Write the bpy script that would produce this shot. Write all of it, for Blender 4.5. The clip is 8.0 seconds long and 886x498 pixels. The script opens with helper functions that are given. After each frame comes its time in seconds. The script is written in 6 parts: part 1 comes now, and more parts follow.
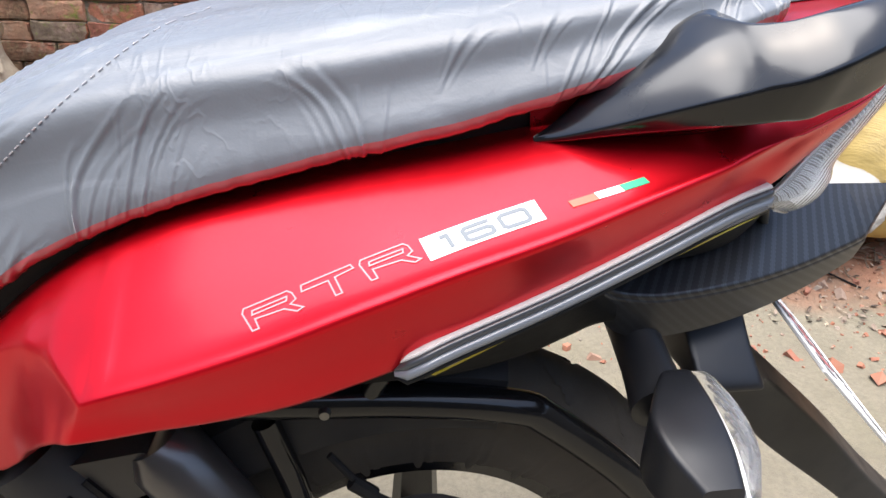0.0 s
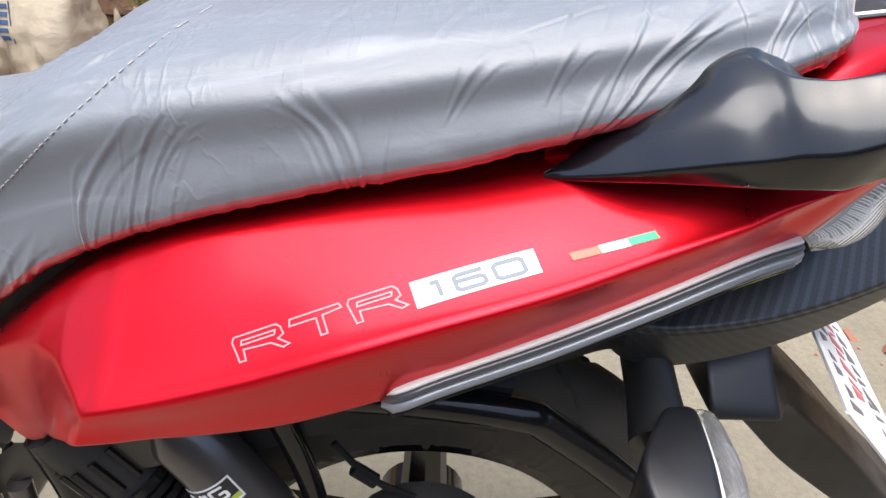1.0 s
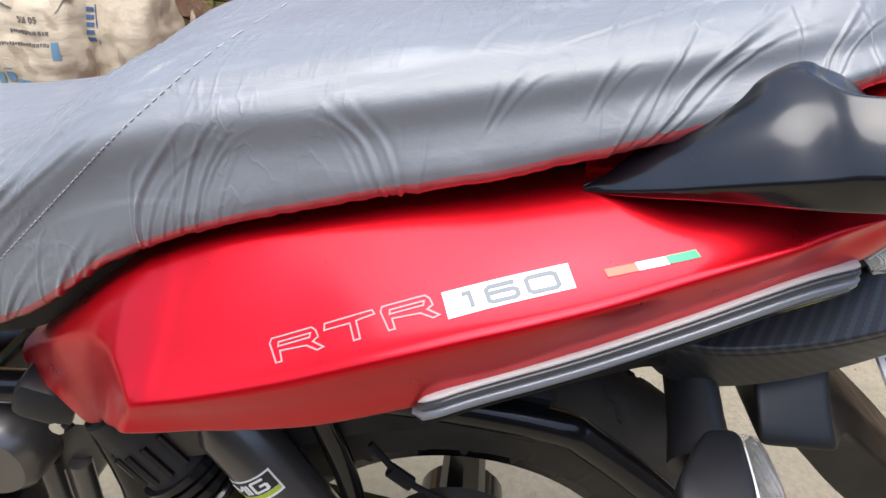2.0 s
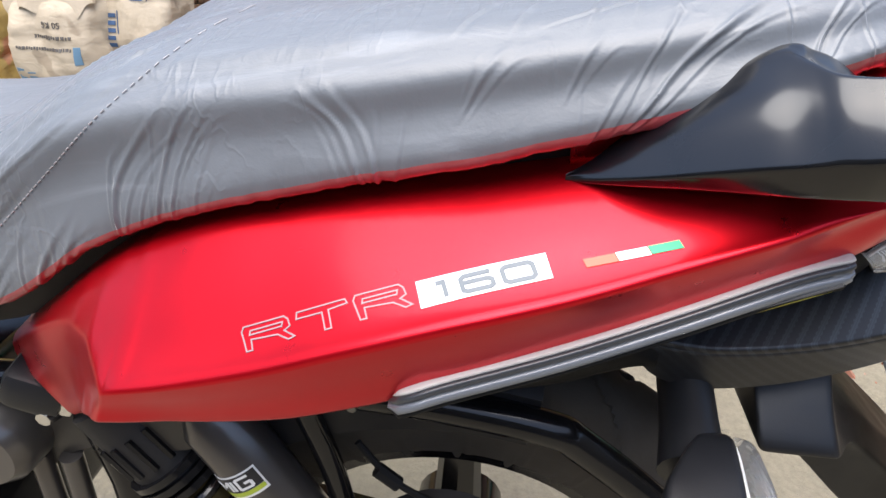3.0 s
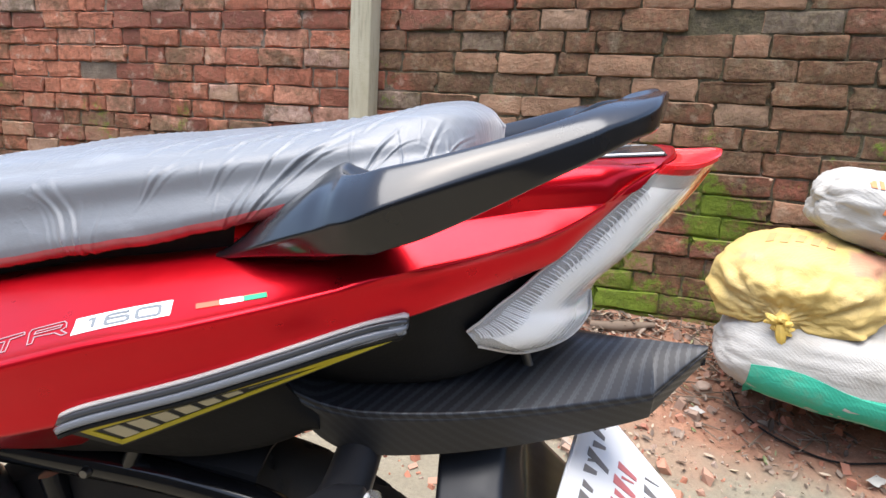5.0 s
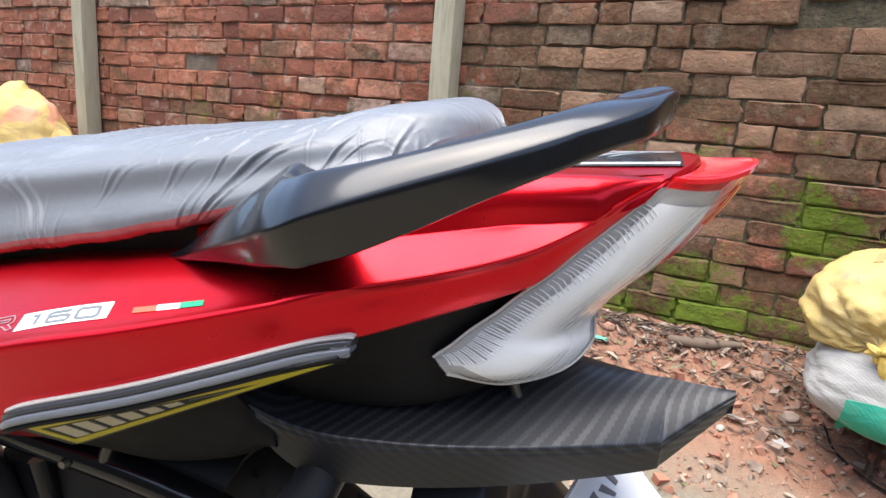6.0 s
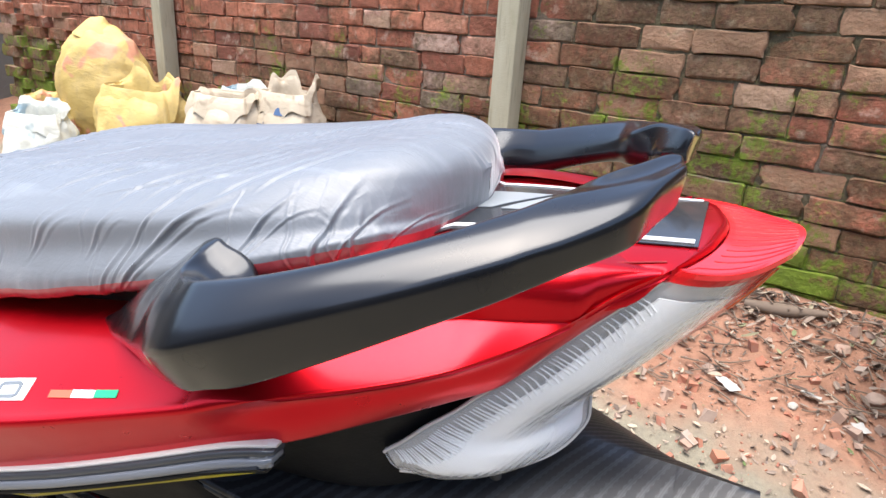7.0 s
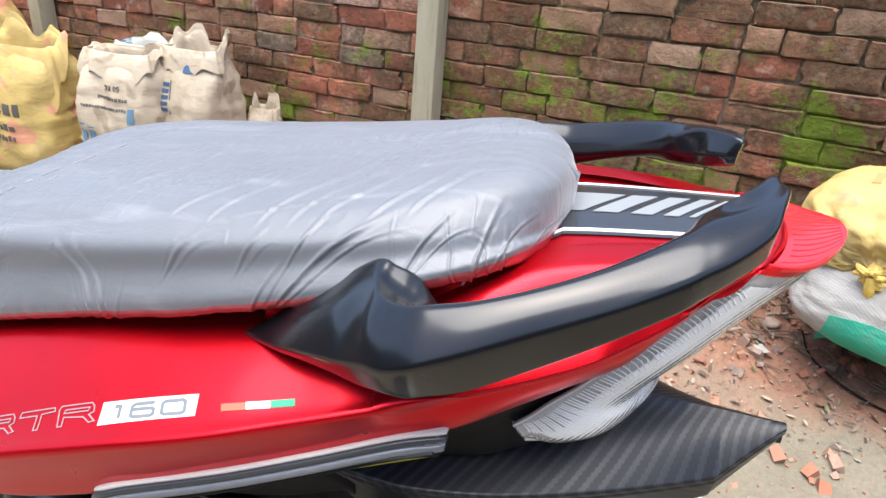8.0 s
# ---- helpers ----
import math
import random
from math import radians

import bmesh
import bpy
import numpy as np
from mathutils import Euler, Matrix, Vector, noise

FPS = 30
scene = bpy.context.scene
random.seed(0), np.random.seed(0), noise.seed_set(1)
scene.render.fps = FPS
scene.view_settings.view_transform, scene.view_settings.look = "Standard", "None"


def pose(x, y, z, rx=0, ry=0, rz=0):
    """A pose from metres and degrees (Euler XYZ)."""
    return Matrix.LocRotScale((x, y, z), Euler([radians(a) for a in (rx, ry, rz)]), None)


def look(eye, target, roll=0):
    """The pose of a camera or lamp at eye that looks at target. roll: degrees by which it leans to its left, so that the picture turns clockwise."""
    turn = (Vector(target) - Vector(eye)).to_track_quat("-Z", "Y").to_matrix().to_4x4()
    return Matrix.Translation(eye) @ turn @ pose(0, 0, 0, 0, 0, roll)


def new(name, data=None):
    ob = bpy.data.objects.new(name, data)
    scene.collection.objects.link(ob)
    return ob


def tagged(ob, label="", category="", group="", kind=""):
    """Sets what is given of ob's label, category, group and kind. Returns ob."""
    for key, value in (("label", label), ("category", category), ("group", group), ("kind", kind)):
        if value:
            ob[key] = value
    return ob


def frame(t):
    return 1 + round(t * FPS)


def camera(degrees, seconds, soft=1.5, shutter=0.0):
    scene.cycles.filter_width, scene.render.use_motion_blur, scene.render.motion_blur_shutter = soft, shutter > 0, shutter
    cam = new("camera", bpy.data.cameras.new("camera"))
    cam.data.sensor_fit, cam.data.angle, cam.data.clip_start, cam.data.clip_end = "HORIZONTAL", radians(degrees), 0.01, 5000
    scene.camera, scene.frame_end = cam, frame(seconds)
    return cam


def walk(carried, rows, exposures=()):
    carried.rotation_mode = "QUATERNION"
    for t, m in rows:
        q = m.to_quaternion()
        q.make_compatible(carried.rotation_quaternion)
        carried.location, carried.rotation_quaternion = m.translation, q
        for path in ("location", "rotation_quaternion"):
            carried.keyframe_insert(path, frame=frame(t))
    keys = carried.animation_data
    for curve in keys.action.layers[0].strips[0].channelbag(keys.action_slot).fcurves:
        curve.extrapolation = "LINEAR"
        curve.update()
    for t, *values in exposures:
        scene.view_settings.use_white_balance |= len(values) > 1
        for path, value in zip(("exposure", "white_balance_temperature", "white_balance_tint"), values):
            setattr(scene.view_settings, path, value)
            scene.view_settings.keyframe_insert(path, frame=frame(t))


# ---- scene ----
cam = camera(71.8, 8.0)
PATH = [
    (0, (-0.3996, -0.4538, 0.8950), (-0.1446, 1.3567, 0.0840), 1.30),
    (0.5, (-0.3862, -0.4199, 0.9280), (-0.1591, 1.2933, -0.0800), 4.00),
    (1, (-0.3651, -0.4213, 0.9460), (-0.3057, 1.2867, -0.0930), 2.80),
    (1.5, (-0.3559, -0.4212, 0.9520), (-0.4199, 1.2833, -0.0920), 1.70),
    (3, (-0.3320, -0.4150, 0.9390), (-0.5248, 1.2944, -0.0820), 1.10),
    (3.5, (-0.2786, -0.4376, 0.9070), (-0.5011, 1.3773, 0.0980), 0.70),
    (4, (-0.2007, -0.4706, 0.8970), (-0.4956, 1.4129, 0.2930), 1.60),
    (4.1, (-0.1694, -0.4772, 0.8980), (-0.4787, 1.4155, 0.3300), 2.10),
    (4.5, (-0.1383, -0.5135, 0.9090), (-0.3979, 1.4157, 0.4480), 2.90),
    (4.7, (-0.1212, -0.5150, 0.9100), (-0.3522, 1.4284, 0.4970), 3.20),
    (5.8, (-0.0458, -0.4728, 0.9220), (-0.4663, 1.4353, 0.4930), 4.60),
    (6, (-0.0263, -0.4483, 0.9200), (-0.5611, 1.4268, 0.4750), 4.50),
    (6.5, (0.0160, -0.3888, 0.9180), (-0.6999, 1.4134, 0.4290), 3.50),
    (7, (0.0056, -0.3416, 0.9920), (-0.7337, 1.3797, 0.2920), 3.90),
    (7.5, (-0.0648, -0.3553, 1.0160), (-0.6300, 1.3914, 0.2250), 4.40),
    (8, (-0.1140, -0.4184, 1.0340), (-0.5066, 1.3560, 0.2000), 5.00),
]
# the clip's camera brightens and darkens a little on the way
EXPOSURE = [(0, 1.48), (0.5, 1.43), (1.5, 1.33), (3, 1.27), (3.5, 1.50), (4, 1.76), (4.5, 1.64), (6, 1.47), (6.5, 1.51), (7, 1.58), (7.5, 1.46), (8, 1.43)]
walk(cam, [(t, look(eye, target, roll)) for t, eye, target, roll in PATH], EXPOSURE)

# ---- light: bright overcast day, soft sun high behind the camera ----
SUN_EL, SUN_ROT = 78.0, 200.0
world = bpy.data.worlds.new("sky")
scene.world = world
world.use_nodes = True
wn = world.node_tree.nodes
wl = world.node_tree.links
wn.clear()
sky = wn.new("ShaderNodeTexSky")
sky.sky_type = "NISHITA"
sky.sun_disc = False
sky.sun_elevation = radians(SUN_EL)
sky.sun_rotation = radians(SUN_ROT)
sky.air_density, sky.dust_density, sky.ozone_density = 1.0, 3.0, 1.5
bg = wn.new("ShaderNodeBackground")
bg.inputs["Strength"].default_value = 0.15
wo = wn.new("ShaderNodeOutputWorld")
wl.new(sky.outputs[0], bg.inputs[0])
wl.new(bg.outputs[0], wo.inputs[0])
sun = new("sun", bpy.data.lights.new("sun", "SUN"))
sun.data.energy, sun.data.angle, sun.data.color = 2.35, radians(64), (1.0, 0.975, 0.95)
sun.matrix_world = look((0.0, 0.0, 6.0), (0.25, 0.58, 2.5))

# ---- tools ----
from mathutils.bvhtree import BVHTree


def material(name, color, rough=0.5, metal=0.0, spec=0.5, coat=0.0, coat_rough=0.1, transmission=0.0, ior=1.45):
    m = bpy.data.materials.new(name)
    m.use_nodes = True
    b = m.node_tree.nodes["Principled BSDF"]
    b.inputs["Base Color"].default_value = (*color, 1)
    b.inputs["Roughness"].default_value = rough
    b.inputs["Metallic"].default_value = metal
    b.inputs["Specular IOR Level"].default_value = spec
    b.inputs["Coat Weight"].default_value = coat
    b.inputs["Coat Roughness"].default_value = coat_rough
    b.inputs["Transmission Weight"].default_value = transmission
    b.inputs["IOR"].default_value = ior
    return m


def node(m, kind, **values):
    n = m.node_tree.nodes.new(kind)
    for k, v in values.items():
        n.inputs[k.replace("_", " ")].default_value = v
    return n


def wire(m, a, b):
    m.node_tree.links.new(a, b)


def coords(m, which="Object", scale=(1, 1, 1), rot=(0, 0, 0)):
    """Texture coordinates, scaled; 'World' gives the place in the world."""
    mp = node(m, "ShaderNodeMapping")
    mp.inputs["Scale"].default_value = scale
    mp.inputs["Rotation"].default_value = rot
    if which == "World":
        wire(m, node(m, "ShaderNodeNewGeometry").outputs["Position"], mp.inputs["Vector"])
    else:
        wire(m, node(m, "ShaderNodeTexCoord").outputs[which], mp.inputs["Vector"])
    return mp.outputs["Vector"]


def noise_tex(m, vec, scale, detail=4.0, rough=0.55, distortion=0.0):
    n = node(m, "ShaderNodeTexNoise", Scale=scale, Detail=detail, Roughness=rough, Distortion=distortion)
    wire(m, vec, n.inputs["Vector"])
    return n.outputs["Fac"]


def ramp(m, fac, *stops):
    r = node(m, "ShaderNodeValToRGB")
    e = r.color_ramp.elements
    while len(e) < len(stops):
        e.new(0.5)
    for el, (p, c) in zip(e, stops):
        el.position = p
        el.color = (*c, 1) if isinstance(c, tuple) else (c, c, c, 1)
    wire(m, fac, r.inputs["Fac"])
    return r.outputs["Color"]


def mix(m, fac, a, b, blend="MIX"):
    n = m.node_tree.nodes.new("ShaderNodeMix")
    n.data_type, n.blend_type = "RGBA", blend
    for sock, v in ((n.inputs["Factor"], fac), (n.inputs["A"], a), (n.inputs["B"], b)):
        if isinstance(v, (int, float)):
            sock.default_value = v if sock.type == "VALUE" else (v, v, v, 1)
        elif isinstance(v, tuple):
            sock.default_value = (*v, 1)
        else:
            wire(m, v, sock)
    return n.outputs["Result"]


def calc(m, op, a, b=0.0, clamp=False):
    n = m.node_tree.nodes.new("ShaderNodeMath")
    n.operation, n.use_clamp = op, clamp
    for i, v in enumerate((a, b)):
        if isinstance(v, (int, float)):
            n.inputs[i].default_value = v
        else:
            wire(m, v, n.inputs[i])
    return n.outputs[0]


def put(m, socket, out):
    wire(m, out, m.node_tree.nodes["Principled BSDF"].inputs[socket])


def bump(m, height, strength=0.3, distance=0.002, coat=False):
    n = node(m, "ShaderNodeBump", Strength=strength, Distance=distance)
    wire(m, height, n.inputs["Height"])
    put(m, "Normal", n.outputs["Normal"])
    if coat:
        put(m, "Coat Normal", n.outputs["Normal"])


def curve_through(pts, n):
    """n points on a Catmull-Rom curve through pts."""
    p = np.asarray(pts, float)
    if len(p) == 2:
        s = np.linspace(0, 1, n)[:, None]
        return p[0] * (1 - s) + p[1] * s
    q = np.vstack([2 * p[0] - p[1], p, 2 * p[-1] - p[-2]])
    out = []
    for t in np.linspace(0, len(p) - 1, n):
        i = min(int(t), len(p) - 2)
        f = t - i
        a, b, c, d = q[i], q[i + 1], q[i + 2], q[i + 3]
        out.append(0.5 * (2 * b + (c - a) * f + (2 * a - 5 * b + 4 * c - d) * f * f + (3 * b - a - 3 * c + d) * f ** 3))
    return np.array(out)


def rounded(pts, r, n=4, closed=True):
    """A polygon with its corners rounded off over the length r (a number, or one a corner)."""
    p = [np.asarray(q, float) for q in pts]
    k = len(p)
    rs = r if isinstance(r, (list, tuple)) else [r] * k
    out = []
    for i in range(k):
        if not closed and i in (0, k - 1):
            out.append(p[i])
            continue
        a, b, c = p[i - 1], p[i], p[(i + 1) % k]
        la, lc = np.linalg.norm(a - b), np.linalg.norm(c - b)
        ra, rc = min(rs[i], la * 0.48), min(rs[i], lc * 0.48)
        s = b + (a - b) * (ra / la if la > 1e-9 else 0)
        e = b + (c - b) * (rc / lc if lc > 1e-9 else 0)
        for t in np.linspace(0, 1, n):
            out.append(s * (1 - t) ** 2 + 2 * b * t * (1 - t) + e * t * t)
    return np.array(out)


def loft(rows, closed=True, caps=True, steps=0):
    """A bmesh skin over rows of points; steps: rows to resample to, along a smooth curve."""
    g = np.array(rows, float)
    if steps:
        g = np.stack([curve_through(g[:, j], steps) for j in range(g.shape[1])], 1)
    bm = bmesh.new()
    vs = [[bm.verts.new(p) for p in row] for row in g]
    nc = g.shape[1]
    for i in range(len(vs) - 1):
        for j in range(nc if closed else nc - 1):
            k = (j + 1) % nc
            bm.faces.new((vs[i][j], vs[i][k], vs[i + 1][k], vs[i + 1][j]))
    if caps and closed:
        bm.faces.new(list(reversed(vs[0])))
        bm.faces.new(vs[-1])
    bmesh.ops.remove_doubles(bm, verts=bm.verts, dist=1e-6)
    bmesh.ops.recalc_face_normals(bm, faces=bm.faces)
    return bm


def shell(rows, thick, steps=0, side=(0, 1, 0)):
    """An open skin made thick by moving a copy along side."""
    s = np.asarray(side, float) * thick
    full = [list(r) + [np.asarray(p) + s for p in reversed(list(r))] for r in rows]
    return loft(full, True, True, steps)


def tube(path, radius, sides=12, steps=0):
    p = curve_through(path, steps) if steps else np.asarray(path, float)
    rad = radius if isinstance(radius, (list, tuple, np.ndarray)) else [radius] * len(p)
    rad = np.interp(np.linspace(0, 1, len(p)), np.linspace(0, 1, len(rad)), rad)
    rows, side = [], None
    for i, c in enumerate(p):
        d = p[min(i + 1, len(p) - 1)] - p[max(i - 1, 0)]
        d = d / np.linalg.norm(d)
        if side is None:
            side = np.cross(d, (0, 0, 1) if abs(d[2]) < 0.9 else (1, 0, 0))
        side = side - d * (side @ d)
        side /= np.linalg.norm(side)
        up = np.cross(side, d)
        rows.append([c + rad[i] * (math.cos(a) * side + math.sin(a) * up) for a in np.linspace(0, 2 * math.pi, sides, endpoint=False)])
    return loft(rows)


def box(sx, sy, sz, bevel=0.003, m=None):
    bm = bmesh.new()
    bmesh.ops.create_cube(bm, size=1.0)
    bmesh.ops.scale(bm, vec=(sx, sy, sz), verts=bm.verts)
    if bevel:
        bmesh.ops.bevel(bm, geom=bm.edges[:], offset=bevel, segments=2, affect="EDGES", profile=0.5)
    if m is not None:
        bm.transform(m)
    return bm


def hexa(a, b, bevel=0.004):
    """A solid between two four-cornered ends."""
    bm = loft([a, b])
    bmesh.ops.bevel(bm, geom=bm.edges[:], offset=bevel, segments=3, affect="EDGES", profile=0.5)
    return bm


def prism(outline, depth_vec, bevel=0.0):
    """A flat outline given thickness along depth_vec."""
    d = np.asarray(depth_vec, float)
    a = [np.asarray(p, float) for p in outline]
    bm = loft([a, [p + d for p in a]])
    if bevel:
        bmesh.ops.bevel(bm, geom=bm.edges[:], offset=bevel, segments=2, affect="EDGES", profile=0.5)
    return bm


def join(bm, other):
    """Adds other's faces to bm."""
    other.verts.index_update()
    vs = [bm.verts.new(v.co) for v in other.verts]
    for f in other.faces:
        bm.faces.new([vs[v.index] for v in f.verts])
    other.free()
    return bm


LEAN = radians(4.0)
MID_N, MID_C = np.array((0.0, math.cos(LEAN), math.sin(LEAN))), np.array((0.0, 0.004, 0.89))


def across(p):
    """The point on the bike's other side: it leans a little towards its stand."""
    p = np.asarray(p, float)
    return p - 2 * ((p - MID_C) @ MID_N) * MID_N


def mirrored(bm):
    """A copy on the bike's other side."""
    c = bm.copy()
    for v in c.verts:
        v.co = Vector(across(v.co))
    bmesh.ops.reverse_faces(c, faces=c.faces)
    return c


def finish(name, bm, mat, smooth=40.0):
    me = bpy.data.meshes.new(name)
    bm.normal_update()
    for e in bm.edges:
        e.smooth = len(e.link_faces) == 2 and e.calc_face_angle(0.0) < radians(smooth)
    for f in bm.faces:
        f.smooth = smooth > 0
    bm.to_mesh(me)
    bm.free()
    for mm in mat if isinstance(mat, (list, tuple)) else [mat]:
        me.materials.append(mm)
    return me


def part(name, bm, mat, parent, label="", smooth=40.0):
    ob = new(name, finish(name, bm, mat, smooth))
    ob.parent = parent
    if label:
        ob["label"] = label
    return ob


def thing(name, bm, mat, label, category, group="", kind="", smooth=40.0):
    return tagged(new(name, finish(name, bm, mat, smooth)), label, category, group, kind)


def empty(name, place, label, category, group="", kind="", turn=0.0):
    ob = new(name)
    ob.matrix_world = pose(*place, 0, 0, turn)
    return tagged(ob, label, category, group, kind)

# ---- materials ----
def red_paint():
    m = material("red_satin_paint", (0.60, 0.005, 0.014), 0.30, 0.8, 0.3, 0.20, 0.14)
    v = coords(m)
    put(m, "Base Color", mix(m, noise_tex(m, v, 3.0, 3), (0.56, 0.004, 0.012), (0.64, 0.006, 0.017)))
    put(m, "Roughness", ramp(m, noise_tex(m, v, 45.0, 6), (0.3, 0.27), (0.75, 0.33)))
    bump(m, noise_tex(m, v, 900.0, 2), 0.04, 0.0005)
    return m


def black_plastic(name, color, rough, fine=700.0, strength=0.1, spec=0.5, coat=0.0):
    m = material(name, color, rough, 0.0, spec)
    v = coords(m)
    put(m, "Base Color", mix(m, noise_tex(m, v, 14.0, 5), tuple(c * 0.75 for c in color), tuple(c * 1.35 for c in color)))
    put(m, "Roughness", ramp(m, noise_tex(m, v, 30.0, 6), (0.3, max(rough - 0.06, 0.05)), (0.7, rough + 0.1)))
    bump(m, noise_tex(m, v, fine, 3), strength, 0.0006)
    if coat:
        m.node_tree.nodes["Principled BSDF"].inputs["Coat Weight"].default_value = coat
        m.node_tree.nodes["Principled BSDF"].inputs["Coat Roughness"].default_value = 0.16
    return m


def carbon_film():
    """Printed woven film: slanting bars of dark and lighter twill with stepped edges."""
    m = material("carbon_film", (0.02, 0.02, 0.022), 0.38, 0.0, 0.5)
    v = coords(m)
    sep = node(m, "ShaderNodeSeparateXYZ")
    wire(m, v, sep.inputs[0])
    x, y = sep.outputs["X"], sep.outputs["Y"]
    u = calc(m, "SUBTRACT", calc(m, "ADD", calc(m, "MULTIPLY", x, 0.73), calc(m, "MULTIPLY", sep.outputs["Z"], 0.6)), calc(m, "MULTIPLY", y, 0.68))
    w = calc(m, "ADD", calc(m, "MULTIPLY", x, 0.68), calc(m, "MULTIPLY", y, 0.73))
    tooth = calc(m, "PINGPONG", calc(m, "MULTIPLY", w, 420.0), 1.0)
    bar = calc(m, "PINGPONG", calc(m, "ADD", calc(m, "MULTIPLY", u, 335.0), calc(m, "MULTIPLY", tooth, 0.22)), 1.0)
    # bars fade below the edge: the lip's weaker reflection is put into the colour
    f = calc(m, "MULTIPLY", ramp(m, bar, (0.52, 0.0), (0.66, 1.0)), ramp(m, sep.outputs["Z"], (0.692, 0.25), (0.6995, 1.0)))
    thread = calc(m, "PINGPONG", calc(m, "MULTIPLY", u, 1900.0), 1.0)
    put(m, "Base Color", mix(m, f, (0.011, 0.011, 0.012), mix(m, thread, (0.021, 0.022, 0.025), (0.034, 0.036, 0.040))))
    put(m, "Roughness", mix(m, f, 0.42, 0.32))
    bump(m, calc(m, "ADD", calc(m, "MULTIPLY", f, 0.6), calc(m, "ADD", calc(m, "MULTIPLY", thread, 0.2), noise_tex(m, v, 500.0, 2))), 0.10, 0.0005)
    return m


def clear_film():
    """Dull grey seat hide seen through a thin, crinkled, milky plastic wrap."""
    m = material("wrapped_seat", (0.14, 0.142, 0.15), 0.6, 0.0, 0.5, 0.5, 0.40)
    v = coords(m)
    base = mix(m, noise_tex(m, v, 7.0, 5, 0.6), (0.106, 0.116, 0.127), (0.155, 0.167, 0.182))
    streak = noise_tex(m, coords(m, "Object", (6, 40, 14), (0, 0, radians(20))), 1.0, 5, 0.6, 1.5)
    base = mix(m, ramp(m, streak, (0.52, 0.0), (0.78, 0.40)), base, (0.30, 0.32, 0.34))
    put(m, "Base Color", base)
    put(m, "Roughness", ramp(m, streak, (0.3, 0.58), (0.7, 0.45)))
    h = calc(m, "ADD", calc(m, "MULTIPLY", noise_tex(m, coords(m, "Object", (22, 60, 9)), 1.0, 5, 0.55, 2.0), 0.7), calc(m, "MULTIPLY", noise_tex(m, v, 260.0, 4), 0.08))
    hide = node(m, "ShaderNodeTexVoronoi", Scale=620.0)
    wire(m, v, hide.inputs["Vector"])
    h = calc(m, "ADD", h, calc(m, "MULTIPLY", hide.outputs["Distance"], 0.05))
    for sc, rot, lo, amp in (((34, 20, 5), (0, radians(32), 0), 0.06, 0.36), ((26, 20, 4), (0, radians(-30), 0.3), 0.05, 0.33), ((60, 8, 40), (0, 0, radians(-22)), 0.045, 0.42)):
        n = noise_tex(m, coords(m, "Object", sc, rot), 1.0, 2, 0.5, 0.2)
        line = ramp(m, calc(m, "ABSOLUTE", calc(m, "SUBTRACT", n, 0.5)), (0.0, 1.0), (lo, 0.0))
        gate = ramp(m, noise_tex(m, v, 11.0, 2, 0.5), (0.46, 0.0), (0.60, 1.0))
        h = calc(m, "ADD", h, calc(m, "MULTIPLY", calc(m, "MULTIPLY", line, gate), amp))
    bump(m, h, 0.17, 0.005, True)
    m.node_tree.nodes["Principled BSDF"].inputs["Sheen Weight"].default_value = 0.6
    m.node_tree.nodes["Principled BSDF"].inputs["Sheen Roughness"].default_value = 0.35
    return m


def brick_mat():
    m = material("old_brick", (0.4, 0.12, 0.07), 0.92, 0.0, 0.2)
    w = coords(m, "World")
    rnd = node(m, "ShaderNodeObjectInfo").outputs["Random"]
    isl = node(m, "ShaderNodeNewGeometry").outputs["Random Per Island"]
    r = calc(m, "FRACT", calc(m, "ADD", rnd, isl))
    clay = ramp(m, r, (0.0, (0.20, 0.075, 0.055)), (0.25, (0.34, 0.122, 0.075)), (0.65, (0.44, 0.168, 0.100)), (0.88, (0.46, 0.22, 0.145)), (1.0, (0.44, 0.32, 0.26)))
    clay = mix(m, ramp(m, noise_tex(m, w, 38.0, 6, 0.68), (0.38, 0.0), (0.70, 0.85)), clay, (0.15, 0.075, 0.045))
    clay = mix(m, ramp(m, noise_tex(m, w, 15.0, 6, 0.65), (0.56, 0.0), (0.70, 0.6)), clay, (0.50, 0.40, 0.31))
    return m, clay, w, r


